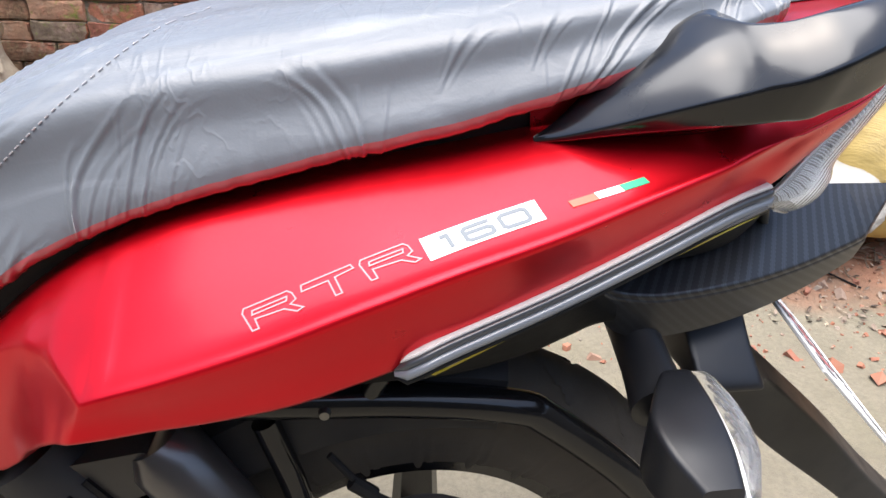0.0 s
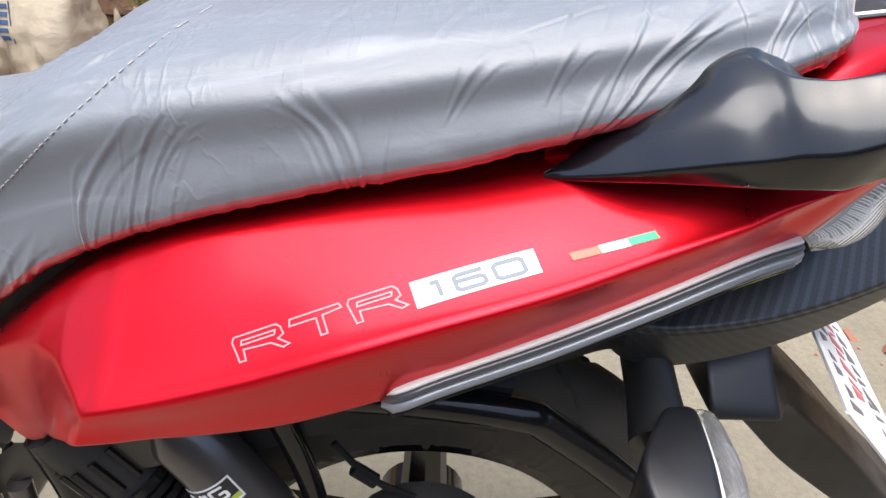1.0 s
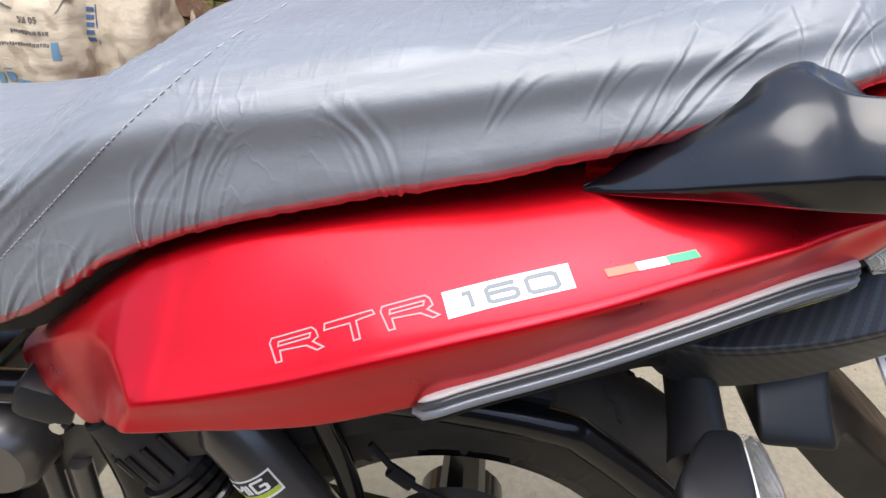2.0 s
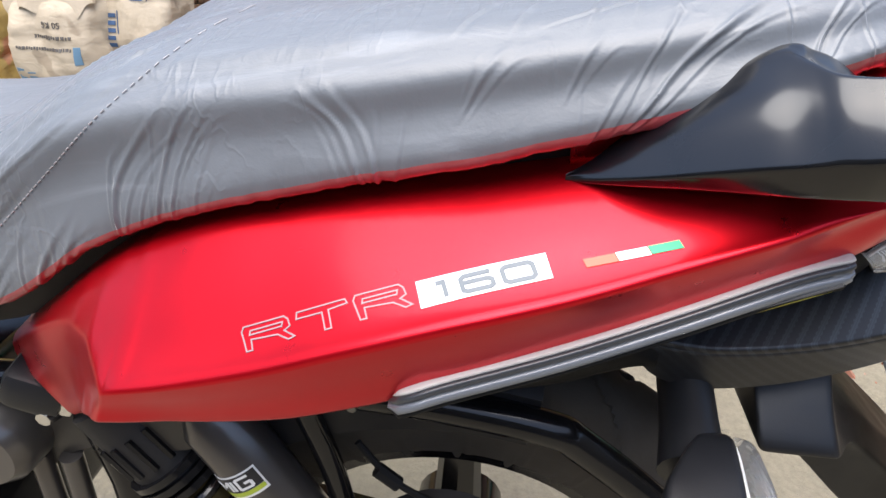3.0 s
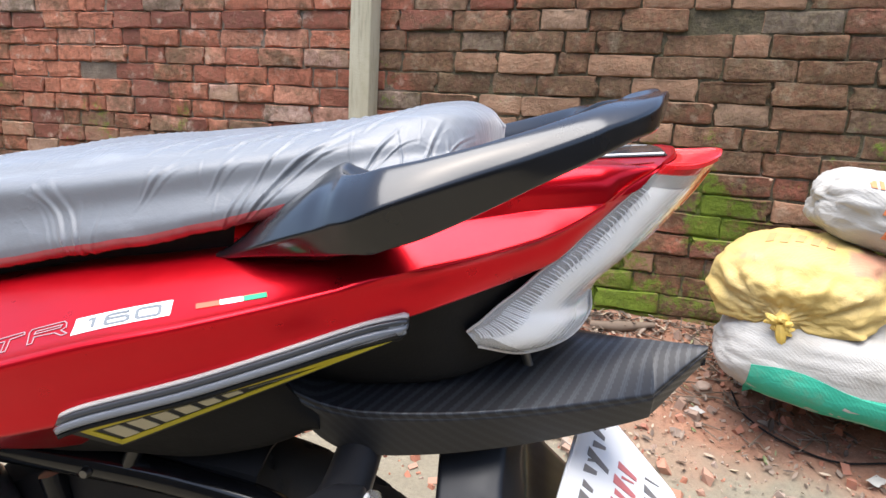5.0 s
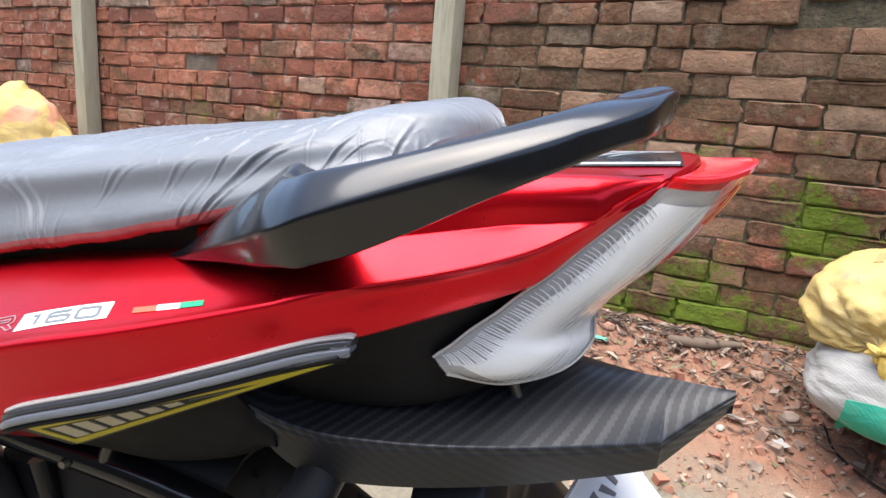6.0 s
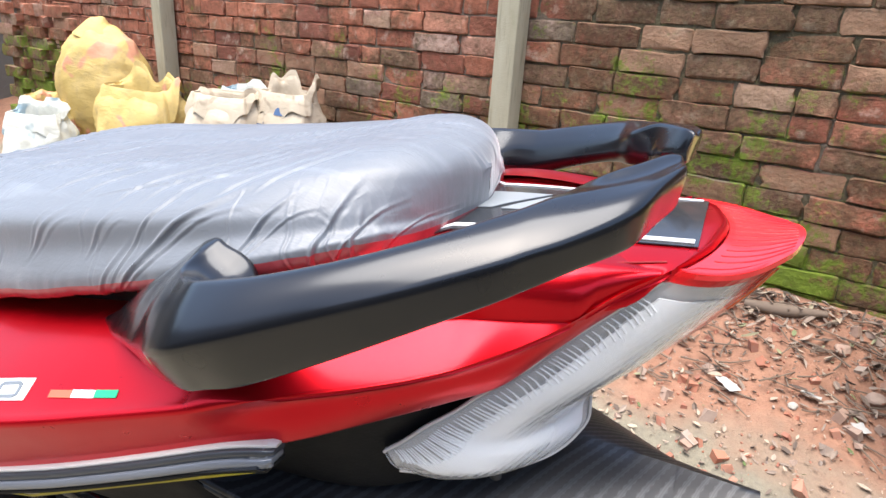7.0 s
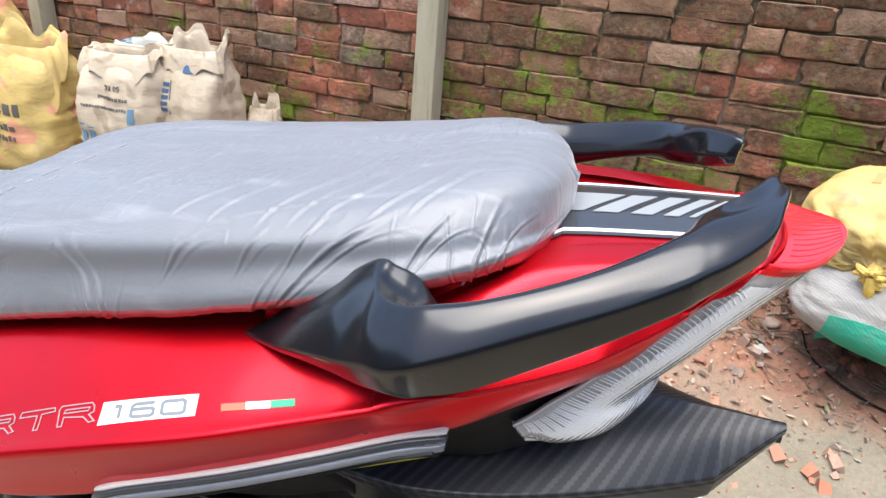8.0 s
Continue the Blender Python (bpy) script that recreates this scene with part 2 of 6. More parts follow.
def aged(m, color, w, soot=0.85, rnd=None):
    """Black algae in patches and moss low down, laid over a wall's colour."""
    sep = node(m, "ShaderNodeSeparateXYZ")
    wire(m, w, sep.inputs[0])
    z = sep.outputs["Z"]
    big = noise_tex(m, coords(m, "World", (1.0, 1.0, 1.9)), 1.7, 5, 0.55, 0.5)
    right = calc(m, "MULTIPLY", calc(m, "ADD", sep.outputs["X"], 0.80), 3.0, True)
    other = calc(m, "SUBTRACT", 1.0, right)
    band = calc(m, "SUBTRACT", 1.0, calc(m, "MULTIPLY", calc(m, "ABSOLUTE", calc(m, "SUBTRACT", z, 1.10)), 3.4), True)
    band = calc(m, "MULTIPLY", calc(m, "MULTIPLY", band, right), 0.26)
    foot_damp = calc(m, "MULTIPLY", calc(m, "MULTIPLY", calc(m, "SUBTRACT", 0.92, z), 1.7, True), calc(m, "ADD", calc(m, "MULTIPLY", other, 0.28), 0.10))
    s = calc(m, "ADD", calc(m, "ADD", calc(m, "ADD", calc(m, "SUBTRACT", big, 0.07), calc(m, "MULTIPLY", right, 0.21)), band), foot_damp)
    if rnd is not None:
        s = calc(m, "ADD", s, calc(m, "MULTIPLY", calc(m, "SUBTRACT", rnd, 0.5), 0.26))
    fine = noise_tex(m, w, 11.0, 7, 0.72)
    sootf = ramp(m, calc(m, "ADD", s, calc(m, "MULTIPLY", calc(m, "SUBTRACT", fine, 0.5), 1.0)), (0.47, 0.0), (0.60, soot * 0.75), (0.78, soot))
    grain = noise_tex(m, w, 60.0, 6, 0.7)
    tint = mix(m, noise_tex(m, w, 4.0, 4, 0.6), (0.135, 0.108, 0.060), (0.105, 0.112, 0.048))
    dark = mix(m, ramp(m, grain, (0.3, 0.0), (0.75, 1.0)), (0.024, 0.022, 0.016), tint)
    dark = mix(m, ramp(m, noise_tex(m, w, 23.0, 6, 0.7), (0.54, 0.0), (0.70, 0.7)), dark, (0.25, 0.185, 0.115))
    if rnd is not None:
        dark = mix(m, ramp(m, calc(m, "ADD", calc(m, "FRACT", calc(m, "MULTIPLY", rnd, 7.3)), calc(m, "MULTIPLY", fine, 0.25)), (0.84, 0.0), (0.95, 0.75)), dark, (0.34, 0.225, 0.14))
    color = mix(m, sootf, color, dark)
    mo = calc(m, "ADD", calc(m, "SUBTRACT", calc(m, "MULTIPLY", calc(m, "SUBTRACT", 0.86, z), 0.36), calc(m, "MULTIPLY", other, 0.09)), calc(m, "ADD", noise_tex(m, w, 3.2, 4, 0.6), calc(m, "MULTIPLY", calc(m, "SUBTRACT", noise_tex(m, w, 14.0, 6, 0.7), 0.5), 0.6)))
    mossf = ramp(m, calc(m, "ADD", mo, calc(m, "MULTIPLY", calc(m, "SUBTRACT", grain, 0.5), 0.5)), (0.56, 0.0), (0.70, 0.9))
    return mix(m, mossf, color, mix(m, noise_tex(m, w, 26.0, 6, 0.65), (0.055, 0.080, 0.014), (0.21, 0.31, 0.030)))


RED = red_paint()
SEAT_WRAP = clear_film()
GLOSS_BLACK = black_plastic("satin_black_paint", (0.003, 0.0035, 0.005), 0.30, 500.0, 0.006, 0.15, 1.0)
DULL_BLACK = black_plastic("dull_black_plastic", (0.010, 0.010, 0.0105), 0.55, 420.0, 0.3, 0.15)
GRAIN_BLACK = black_plastic("grained_black_plastic", (0.009, 0.0095, 0.0115), 0.40, 900.0, 0.10, 0.45)
FRAME_BLACK = black_plastic("black_frame_enamel", (0.006, 0.006, 0.007), 0.13, 200.0, 0.05)
DARK = black_plastic("dark_recess", (0.012, 0.011, 0.011), 0.6, 200.0, 0.2)
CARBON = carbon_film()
RUBBER = black_plastic("tyre_rubber", (0.050, 0.043, 0.035), 0.8, 260.0, 0.4)
DUSTY_BROWN = black_plastic("dusty_brown_steel", (0.032, 0.028, 0.024), 0.34, 200.0, 0.1)
GREY_METAL = material("grey_cast_metal", (0.17, 0.165, 0.155), 0.38, 0.85)
CHROME = material("chrome", (0.75, 0.74, 0.72), 0.12, 1.0)
put(GREY_METAL, "Roughness", ramp(GREY_METAL, noise_tex(GREY_METAL, coords(GREY_METAL), 60.0, 5), (0.3, 0.28), (0.7, 0.52)))
DARK_METAL = material("dark_hazed_metal", (0.105, 0.097, 0.093), 0.28, 0.65, 0.5, 0.4, 0.12)
MARK_GREY = material("grey_plate_mark", (0.16, 0.15, 0.145), 0.5)
MARK_RED = material("faded_red_plate_mark", (0.55, 0.16, 0.16), 0.5)
SPRING = material("dull_gold_spring", (0.16, 0.12, 0.05), 0.4, 0.7)
SILVER_TRIM = material("silver_film_trim", (0.155, 0.168, 0.188), 0.30, 0.1, 0.5, 0.5, 0.1)
bump(SILVER_TRIM, noise_tex(SILVER_TRIM, coords(SILVER_TRIM, "Object", (12, 60, 60)), 2.0, 4), 0.2, 0.002)
GREY_TRIM = material("grey_rubber_trim", (0.048, 0.051, 0.056), 0.28, 0.1, 0.5, 0.4, 0.15)
WHITE_TRIM = material("milky_film_edge", (0.62, 0.58, 0.54), 0.4, 0.0, 0.5, 0.3, 0.2)
WHITE = material("white_sticker", (0.78, 0.78, 0.77), 0.4)
SILVER_INK = material("silver_ink", (0.31, 0.21, 0.22), 0.4, 0.1)
DECK_SILVER = material("silver_deck_film", (0.24, 0.26, 0.27), 0.45, 0.1)
GREY_INK = material("grey_ink", (0.13, 0.15, 0.165), 0.5)
ORANGE = material("orange_ink", (0.62, 0.10, 0.05), 0.4)
GREEN = material("green_ink", (0.01, 0.32, 0.15), 0.4)
YELLOW = material("yellow_ink", (0.55, 0.46, 0.03), 0.45)
CREAM = material("cream_ink", (0.52, 0.47, 0.33), 0.45)
LIME = material("lime_ink", (0.42, 0.5, 0.05), 0.45)
BLACK_INK = material("black_ink", (0.02, 0.02, 0.022), 0.4)
DECK_BLACK = material("black_decal", (0.028, 0.03, 0.033), 0.22, 0.0, 0.5, 0.5, 0.08)
THREAD = material("dull_red_thread", (0.36, 0.34, 0.34), 0.7)
RED_INK = material("red_ink", (0.45, 0.03, 0.03), 0.5)


def lens_mat(name, color, rough, density):
    m = material(name, color, rough, 0.0, 0.5, 0.5, 0.05, density, 1.12)
    v = coords(m, "Object", (1, 1, 1), (0, radians(-43), 0))
    w = node(m, "ShaderNodeTexWave", Scale=95.0, Distortion=0.4)
    w.bands_direction = "X"
    wire(m, v, w.inputs["Vector"])
    crinkle = noise_tex(m, coords(m, "Object", (160, 160, 22), (0, radians(47), 0)), 1.0, 4, 0.6, 1.0)
    bump(m, calc(m, "ADD", calc(m, "MULTIPLY", w.outputs["Fac"], 0.6), calc(m, "MULTIPLY", crinkle, 1.1)), 0.25, 0.001, True)
    return m


CLEAR_LENS = lens_mat("clear_ribbed_lens", (0.97, 0.97, 0.96), 0.04, 0.93)
RED_LENS = lens_mat("red_lens", (0.85, 0.03, 0.035), 0.06, 0.6)
REFLECTOR = material("milky_reflector", (0.88, 0.89, 0.90), 0.22, 0.0, 0.5)
bump(REFLECTOR, noise_tex(REFLECTOR, coords(REFLECTOR), 130.0, 4), 0.25, 0.002)
LAMP_GREY = material("lamp_housing_grey", (0.42, 0.41, 0.39), 0.25, 0.0, 0.5)
RED_GLOW = material("red_lamp_plastic", (0.62, 0.012, 0.016), 0.22, 0.0, 0.5, 0.5, 0.06)
put(RED_GLOW, "Base Color", mix(RED_GLOW, noise_tex(RED_GLOW, coords(RED_GLOW, "Object", (30, 200, 30)), 1.0, 3), (0.5, 0.008, 0.012), (0.72, 0.03, 0.035)))
# the red panel's reflection in the hem, painted as the film's own colour
WRAP_HEM = material("hem_reflected_red", (0.32, 0.03, 0.04), 0.35, 0.0, 0.5, 0.8, 0.15)
put(WRAP_HEM, "Base Color", mix(WRAP_HEM, noise_tex(WRAP_HEM, coords(WRAP_HEM), 90.0, 5), (0.22, 0.008, 0.014), (0.46, 0.10, 0.11)))
BULB_ORANGE = material("amber_reflector", (0.70, 0.11, 0.012), 0.3)

# ---- ground: one sheet, paved by the bike, rubble and soil banked against the wall ----
WALL = Matrix.Translation((0.3628, 1.7069, 0.0)) @ Matrix.Rotation(radians(-12), 4, "Z")
WALL_INV = WALL.inverted()


def ground_height(x, y):
    w = WALL_INV @ Vector((x, y, 0))
    d = -w.y
    n = noise.fractal(Vector((x * 2.2, y * 2.2, 0.3)), 0.6, 2.0, 5)
    if d < 0:
        return 0.26
    bank = 0.25 * max(0.0, 1 - d / 0.85) ** 1.5
    rough_part = max(0.0, min(1.0, (1.0 - d) / 0.35))
    return bank + n * (0.004 + 0.02 * rough_part)


def ground_sheet():
    def axis(lo, hi, fine, far):
        a = list(np.arange(lo, hi, fine))
        s, p = fine, hi
        while p < far:
            a.append(p)
            s *= 1.5
            p += s
        s, p = fine, lo - fine
        while p > -far:
            a.insert(0, p)
            s *= 1.5
            p -= s
        return a
    xs, ys = axis(-3.2, 2.2, 0.045, 300), axis(-1.2, 2.3, 0.045, 300)
    vs = [(x, y, ground_height(x, y)) for y in ys for x in xs]
    n = len(xs)
    fs = [(j * n + i, j * n + i + 1, (j + 1) * n + i + 1, (j + 1) * n + i) for j in range(len(ys) - 1) for i in range(n - 1)]
    me = bpy.data.meshes.new("ground")
    me.from_pydata(vs, [], fs)
    me.polygons.foreach_set("use_smooth", [True] * len(fs))
    m = material("worn_concrete_and_soil", (0.3, 0.28, 0.24), 0.9, 0.0, 0.25)
    w = coords(m, "World")
    sand = mix(m, noise_tex(m, w, 6.0, 6, 0.62), (0.145, 0.128, 0.092), (0.28, 0.25, 0.185))
    sand = mix(m, ramp(m, noise_tex(m, w, 75.0, 5, 0.7), (0.35, 0.45), (0.6, 0.0)), sand, (0.12, 0.105, 0.085))
    sand = mix(m, ramp(m, noise_tex(m, w, 1.6, 5), (0.5, 0.0), (0.7, 0.45)), sand, (0.17, 0.155, 0.10))
    soil = mix(m, noise_tex(m, w, 22.0, 6, 0.7), (0.14, 0.070, 0.045), (0.40, 0.215, 0.14))
    sep = node(m, "ShaderNodeSeparateXYZ")
    wire(m, w, sep.inputs[0])
    d = calc(m, "ADD", calc(m, "MULTIPLY", sep.outputs["X"], 0.208), calc(m, "MULTIPLY", sep.outputs["Y"], 0.978))
    edge = calc(m, "ADD", d, calc(m, "MULTIPLY", noise_tex(m, w, 4.0, 5), 0.5))
    put(m, "Base Color", mix(m, ramp(m, calc(m, "SUBTRACT", edge, 0.9), (0.42, 0.0), (0.62, 1.0)), sand, soil))
    bump(m, calc(m, "ADD", noise_tex(m, w, 40.0, 6, 0.7), calc(m, "MULTIPLY", noise_tex(m, w, 220.0, 4), 0.4)), 0.6, 0.012)
    me.materials.append(m)
    return tagged(new("ground", me), "sandy worn concrete yard with reddish soil by the wall", "ground", kind="structure")


ground_sheet()

# ---- brick wall: mortar core here, the bricks at the end of the file ----
COURSE, BRICK_L, JOINT_Z = 0.0747, 0.218, 1.167
WALL_X0, WALL_X1, WALL_TOP = -5.6, 3.4, 1.93


def wall_core():
    m = material("weathered_mortar", (0.3, 0.27, 0.23), 0.95, 0.0, 0.1)
    w = coords(m, "World")
    c = mix(m, noise_tex(m, w, 18.0, 6, 0.65), (0.06, 0.045, 0.035), (0.31, 0.25, 0.19))
    put(m, "Base Color", aged(m, c, w, 0.8))
    bump(m, noise_tex(m, w, 90.0, 6, 0.7), 0.9, 0.012)
    bm = box(WALL_X1 - WALL_X0, 0.22, WALL_TOP + 0.1, 0.0, pose((WALL_X0 + WALL_X1) / 2, 0.11 + 0.0105, WALL_TOP / 2 - 0.05))
    ob = thing("wall_back", bm, m, "old red brick boundary wall with moss and black algae", "wall", kind="structure")
    ob.matrix_world = WALL
    return ob


wall = wall_core()


def concrete_post(x, wdt, top, lean):
    """A square precast post against the wall."""
    m = material("post_concrete", (0.3, 0.28, 0.2), 0.9, 0.0, 0.2)
    w = coords(m, "World")
    c = mix(m, noise_tex(m, coords(m, "World", (14, 14, 3)), 1.0, 6, 0.6), (0.26, 0.235, 0.15), (0.46, 0.43, 0.33))
    c = mix(m, ramp(m, noise_tex(m, coords(m, "World", (60, 60, 5)), 1.0, 4, 0.6), (0.55, 0.0), (0.72, 0.5)), c, (0.14, 0.125, 0.08))
    put(m, "Base Color", mix(m, ramp(m, noise_tex(m, w, 5.0, 5), (0.6, 0.0), (0.75, 0.5)), c, (0.16, 0.17, 0.06)))
    bump(m, noise_tex(m, w, 120.0, 5, 0.7), 0.5, 0.004)
    rows = []
    for k in range(17):
        z = top * k / 16
        o = [noise.noise(Vector((z * 3, i * 9.1, x))) * 0.004 for i in range(8)]
        c0 = lean * z
        sq = [(c0 - wdt / 2 + o[0], o[1], z), (c0 + wdt / 2 + o[2], o[3], z), (c0 + wdt / 2 + o[4], wdt + o[5], z), (c0 - wdt / 2 + o[6], wdt + o[7], z)]
        rows.append(rounded(sq, 0.008, 3))
    ob = thing("concrete_post", loft(rows), m, "weathered square concrete post standing against the brick wall", "post", "posts along the wall")
    ob.matrix_world = WALL @ pose(x, -wdt - 0.012, 0.02)
    return ob


concrete_post(-1.067 - 0.046, 0.088, 2.05, 0.0)
concrete_post(-3.338 - 0.046, 0.088, 2.05, 0.0)


# ---- unseen plain walls added behind and beside the camera to close the yard ----
def unseen_wall(name, c, sx, sy, h):
    m = material("grey_render", (0.2, 0.19, 0.17), 0.9, 0.0, 0.2)
    w = coords(m, "World")
    put(m, "Base Color", mix(m, noise_tex(m, w, 2.5, 6, 0.65), (0.10, 0.095, 0.085), (0.24, 0.225, 0.20)))
    bump(m, noise_tex(m, w, 40.0, 5), 0.5, 0.01)
    ob = thing(name, box(sx, sy, h, 0.0, pose(0, 0, h / 2 - 0.05)), m, "unseen plain rendered wall added to close the yard", "wall", kind="structure")
    ob.matrix_world = WALL @ pose(*c)
    return ob


# front wall kept low so that reflections on the bike catch more sky
unseen_wall("wall_front", (-1.1, -5.2, 0), 9.4, 0.2, 2.5)
unseen_wall("wall_side_1", (-5.7, -2.5, 0), 0.2, 5.5, 1.95)
unseen_wall("wall_side_2", (3.5, -2.5, 0), 0.2, 5.5, 1.95)

# ---- motorcycle: x runs to its rear, y to its right side, upright on its stand ----
bike = empty("motorcycle", (0, 0, 0), "red and black motorcycle with a plastic-wrapped seat, parked upright", "motorcycle")

# side panel sections: x, then y and z of the upper edge, the crease and the lower edge
PANEL = [
    (-0.702, -0.082, 0.636, -0.088, 0.630, -0.090, 0.622),
    (-0.660, -0.106, 0.671, -0.115, 0.664, -0.122, 0.630),
    (-0.625, -0.122, 0.698, -0.138, 0.690, -0.139, 0.618),
    (-0.604, -0.130, 0.714, -0.147, 0.7035, -0.152, 0.632),
    (-0.586, -0.134, 0.728, -0.155, 0.7135, -0.164, 0.650),
    (-0.572, -0.136, 0.738, -0.163, 0.7185, -0.176, 0.662),
    (-0.5585, -0.137, 0.7465, -0.174, 0.7185, -0.187, 0.673),
    (-0.5465, -0.136, 0.7535, -0.188, 0.7140, -0.194, 0.6795),
    (-0.5355, -0.1355, 0.7585, -0.2012, 0.7105, -0.2010, 0.6840),
    (-0.5335, -0.1355, 0.7595, -0.2032, 0.7100, -0.2015, 0.6845),
    (-0.5315, -0.135, 0.7605, -0.2039, 0.7110, -0.2012, 0.6845),
    (-0.5235, -0.1345, 0.7635, -0.2052, 0.7140, -0.2000, 0.6845),
    (-0.50, -0.133, 0.772, -0.206, 0.720, -0.195, 0.6845),
    (-0.45, -0.131, 0.784, -0.205, 0.735, -0.190, 0.688),
    (-0.40, -0.129, 0.795, -0.203, 0.753, -0.184, 0.699),
    (-0.35, -0.128, 0.803, -0.198, 0.769, -0.177, 0.715),
    (-0.30, -0.126, 0.812, -0.188, 0.781, -0.168, 0.735),
    (-0.25, -0.124, 0.820, -0.174, 0.794, -0.158, 0.752),
    (-0.205, -0.117, 0.838, -0.163, 0.807, -0.148, 0.770),
    (-0.163, -0.104, 0.863, -0.149, 0.819, -0.137, 0.785),
    (-0.12, -0.089, 0.8795, -0.130, 0.8290, -0.112, 0.799),
    (-0.088, -0.0810, 0.8845, -0.1130, 0.8380, -0.0935, 0.8105),
    (-0.070, -0.0765, 0.8860, -0.0990, 0.8440, -0.0855, 0.8190),
    (-0.0480, -0.0708, 0.8875, -0.0860, 0.8560, -0.0745, 0.8400),
    (-0.0390, -0.0685, 0.8880, -0.0790, 0.8615, -0.0690, 0.8485),
    (-0.0300, -0.0650, 0.8882, -0.0732, 0.8690, -0.0632, 0.8570),
    (-0.0190, -0.0608, 0.8886, -0.0662, 0.8775, -0.0588, 0.8670),
    (-0.0010, -0.0548, 0.8890, -0.0560, 0.8885, -0.0545, 0.8868),
]


# upper line of the raised wedge behind the grab rail: x, y, z
WEDGE = [(-0.205, -0.142, 0.832), (-0.149, -0.1120, 0.8440), (-0.091, -0.0880, 0.8545), (-0.0385, -0.0785, 0.8622)]


def panel_section(x, ya, za, yc, zc, yd, zd):
    a, c, d = np.array((x, ya, za)), np.array((x, yc, zc)), np.array((x, yd, zd))
    w = np.linalg.norm(c - a)
    d[0] -= 0.010 * max(0.0, min(1.0, (-0.49 - x) / 0.044)) * max(0.0, min(1.0, (x + 0.60) / 0.06))
    f = max(0.0, min(1.0, (x + 0.205) / 0.05))
    tip = max(0.0, min(1.0, (-0.031 - x) / 0.0075))
    bulge = np.array((0, -0.25, 0.9)) * w
    flare = max(0.0, min(1.0, (x + 0.57) / 0.05))
    p1 = a * 0.60 + c * 0.40 + bulge * (0.05 - 0.045 * flare)
    p2 = a * (0.35 - 0.17 * flare) + c * (0.65 + 0.17 * flare) + bulge * (0.05 - 0.095 * flare)
    wy, wz = [np.interp(x, [q[0] for q in WEDGE], [q[k] for q in WEDGE]) for k in (1, 2)]
    top = np.array((x, wy, wz)) * tip + (c * 0.85 + a * 0.15) * (1 - tip)
    p1 = p1 * (1 - f) + (a * 0.5 + top * 0.5 + np.array((0, -0.0060, 0.0030)) * min(1.0, w / 0.03)) * f
    p2 = p2 * (1 - f) + top * f
    under = c * 0.80 + d * 0.20 + np.array((0, 0.0045, 0.0)) * f * max(0.0, min(1.0, (-0.039 - x) / 0.05))
    low = c * 0.40 + d * 0.60 + np.array((0, 0.0012 - 0.002 * f, 0))
    soft = 0.016 * (1 - f) + 0.0012 * f
    tuck = max(0.0, min(1.0, (-0.365 - x) / 0.03)) * max(0.25, min(1.0, (x + 0.60) / 0.05))
    turn_in = d + np.array((0, 0.014, 0.001)) * (1 - tuck) + np.array((0, 0.070, -0.044)) * tuck
    return rounded([a + (0, 0.024, 0.003), a, p1, p2, c, under, low, d, turn_in], [0.005, 0.005, 0.016 + 0.008 * f, soft, (0.0075 if x > -0.536 else 0.004) - 0.0095 * f, 0.008 - 0.004 * f, 0.02, 0.003, 0.003], 6, False)


def even_rows(table, n):
    """n rows of a table along its first column, eased from row to row without overshoot."""
    g = np.array(table, float)
    x = g[:, 0]
    h = np.diff(x)[:, None]
    d = np.diff(g, axis=0) / h
    m = np.vstack([d[:1], np.where(d[1:] * d[:-1] > 0, 2 * d[1:] * d[:-1] / (d[1:] + d[:-1] + 1e-12), 0), d[-1:]])
    xs = np.unique(np.concatenate([np.linspace(x[0], x[-1], n), x]))
    i = np.clip(np.searchsorted(x, xs, "right") - 1, 0, len(x) - 2)
    u = ((xs - x[i]) / h[i, 0])[:, None]
    return g[i] * (1 + 2 * u) * (1 - u) ** 2 + m[i] * h[i] * u * (1 - u) ** 2 + g[i + 1] * u * u * (3 - 2 * u) + m[i + 1] * h[i] * u * u * (u - 1)


left = shell([panel_section(*r) for r in even_rows(PANEL, 260)], 0.003)
PANEL_TREE = BVHTree.FromBMesh(left)
right = mirrored(left)
panel = part("side_panel", left, RED, bike, "satin red side panel with model lettering")
part("side_panel", right, RED, bike)


# lettering on the panel: laid on its upper face, u along the line of text, v up the panel
TX_O = Vector((-0.451, -0.199, 0.746))
TX_U = Vector((0.143, 0.024, 0.040)).normalized()
TX_V = Vector((0.0, 0.071, 0.036))
TX_V = (TX_V - TX_U * TX_V.dot(TX_U)).normalized()
TX_N = TX_U.cross(TX_V).normalized()
TX_N = TX_N if TX_N.y < 0 else -TX_N


def on_panel(u, v, h):
    p = TX_O + TX_U * u + TX_V * v
    hit = PANEL_TREE.ray_cast(p + TX_N * 0.03, -TX_N)[0]
    return (hit or p) + TX_N * h


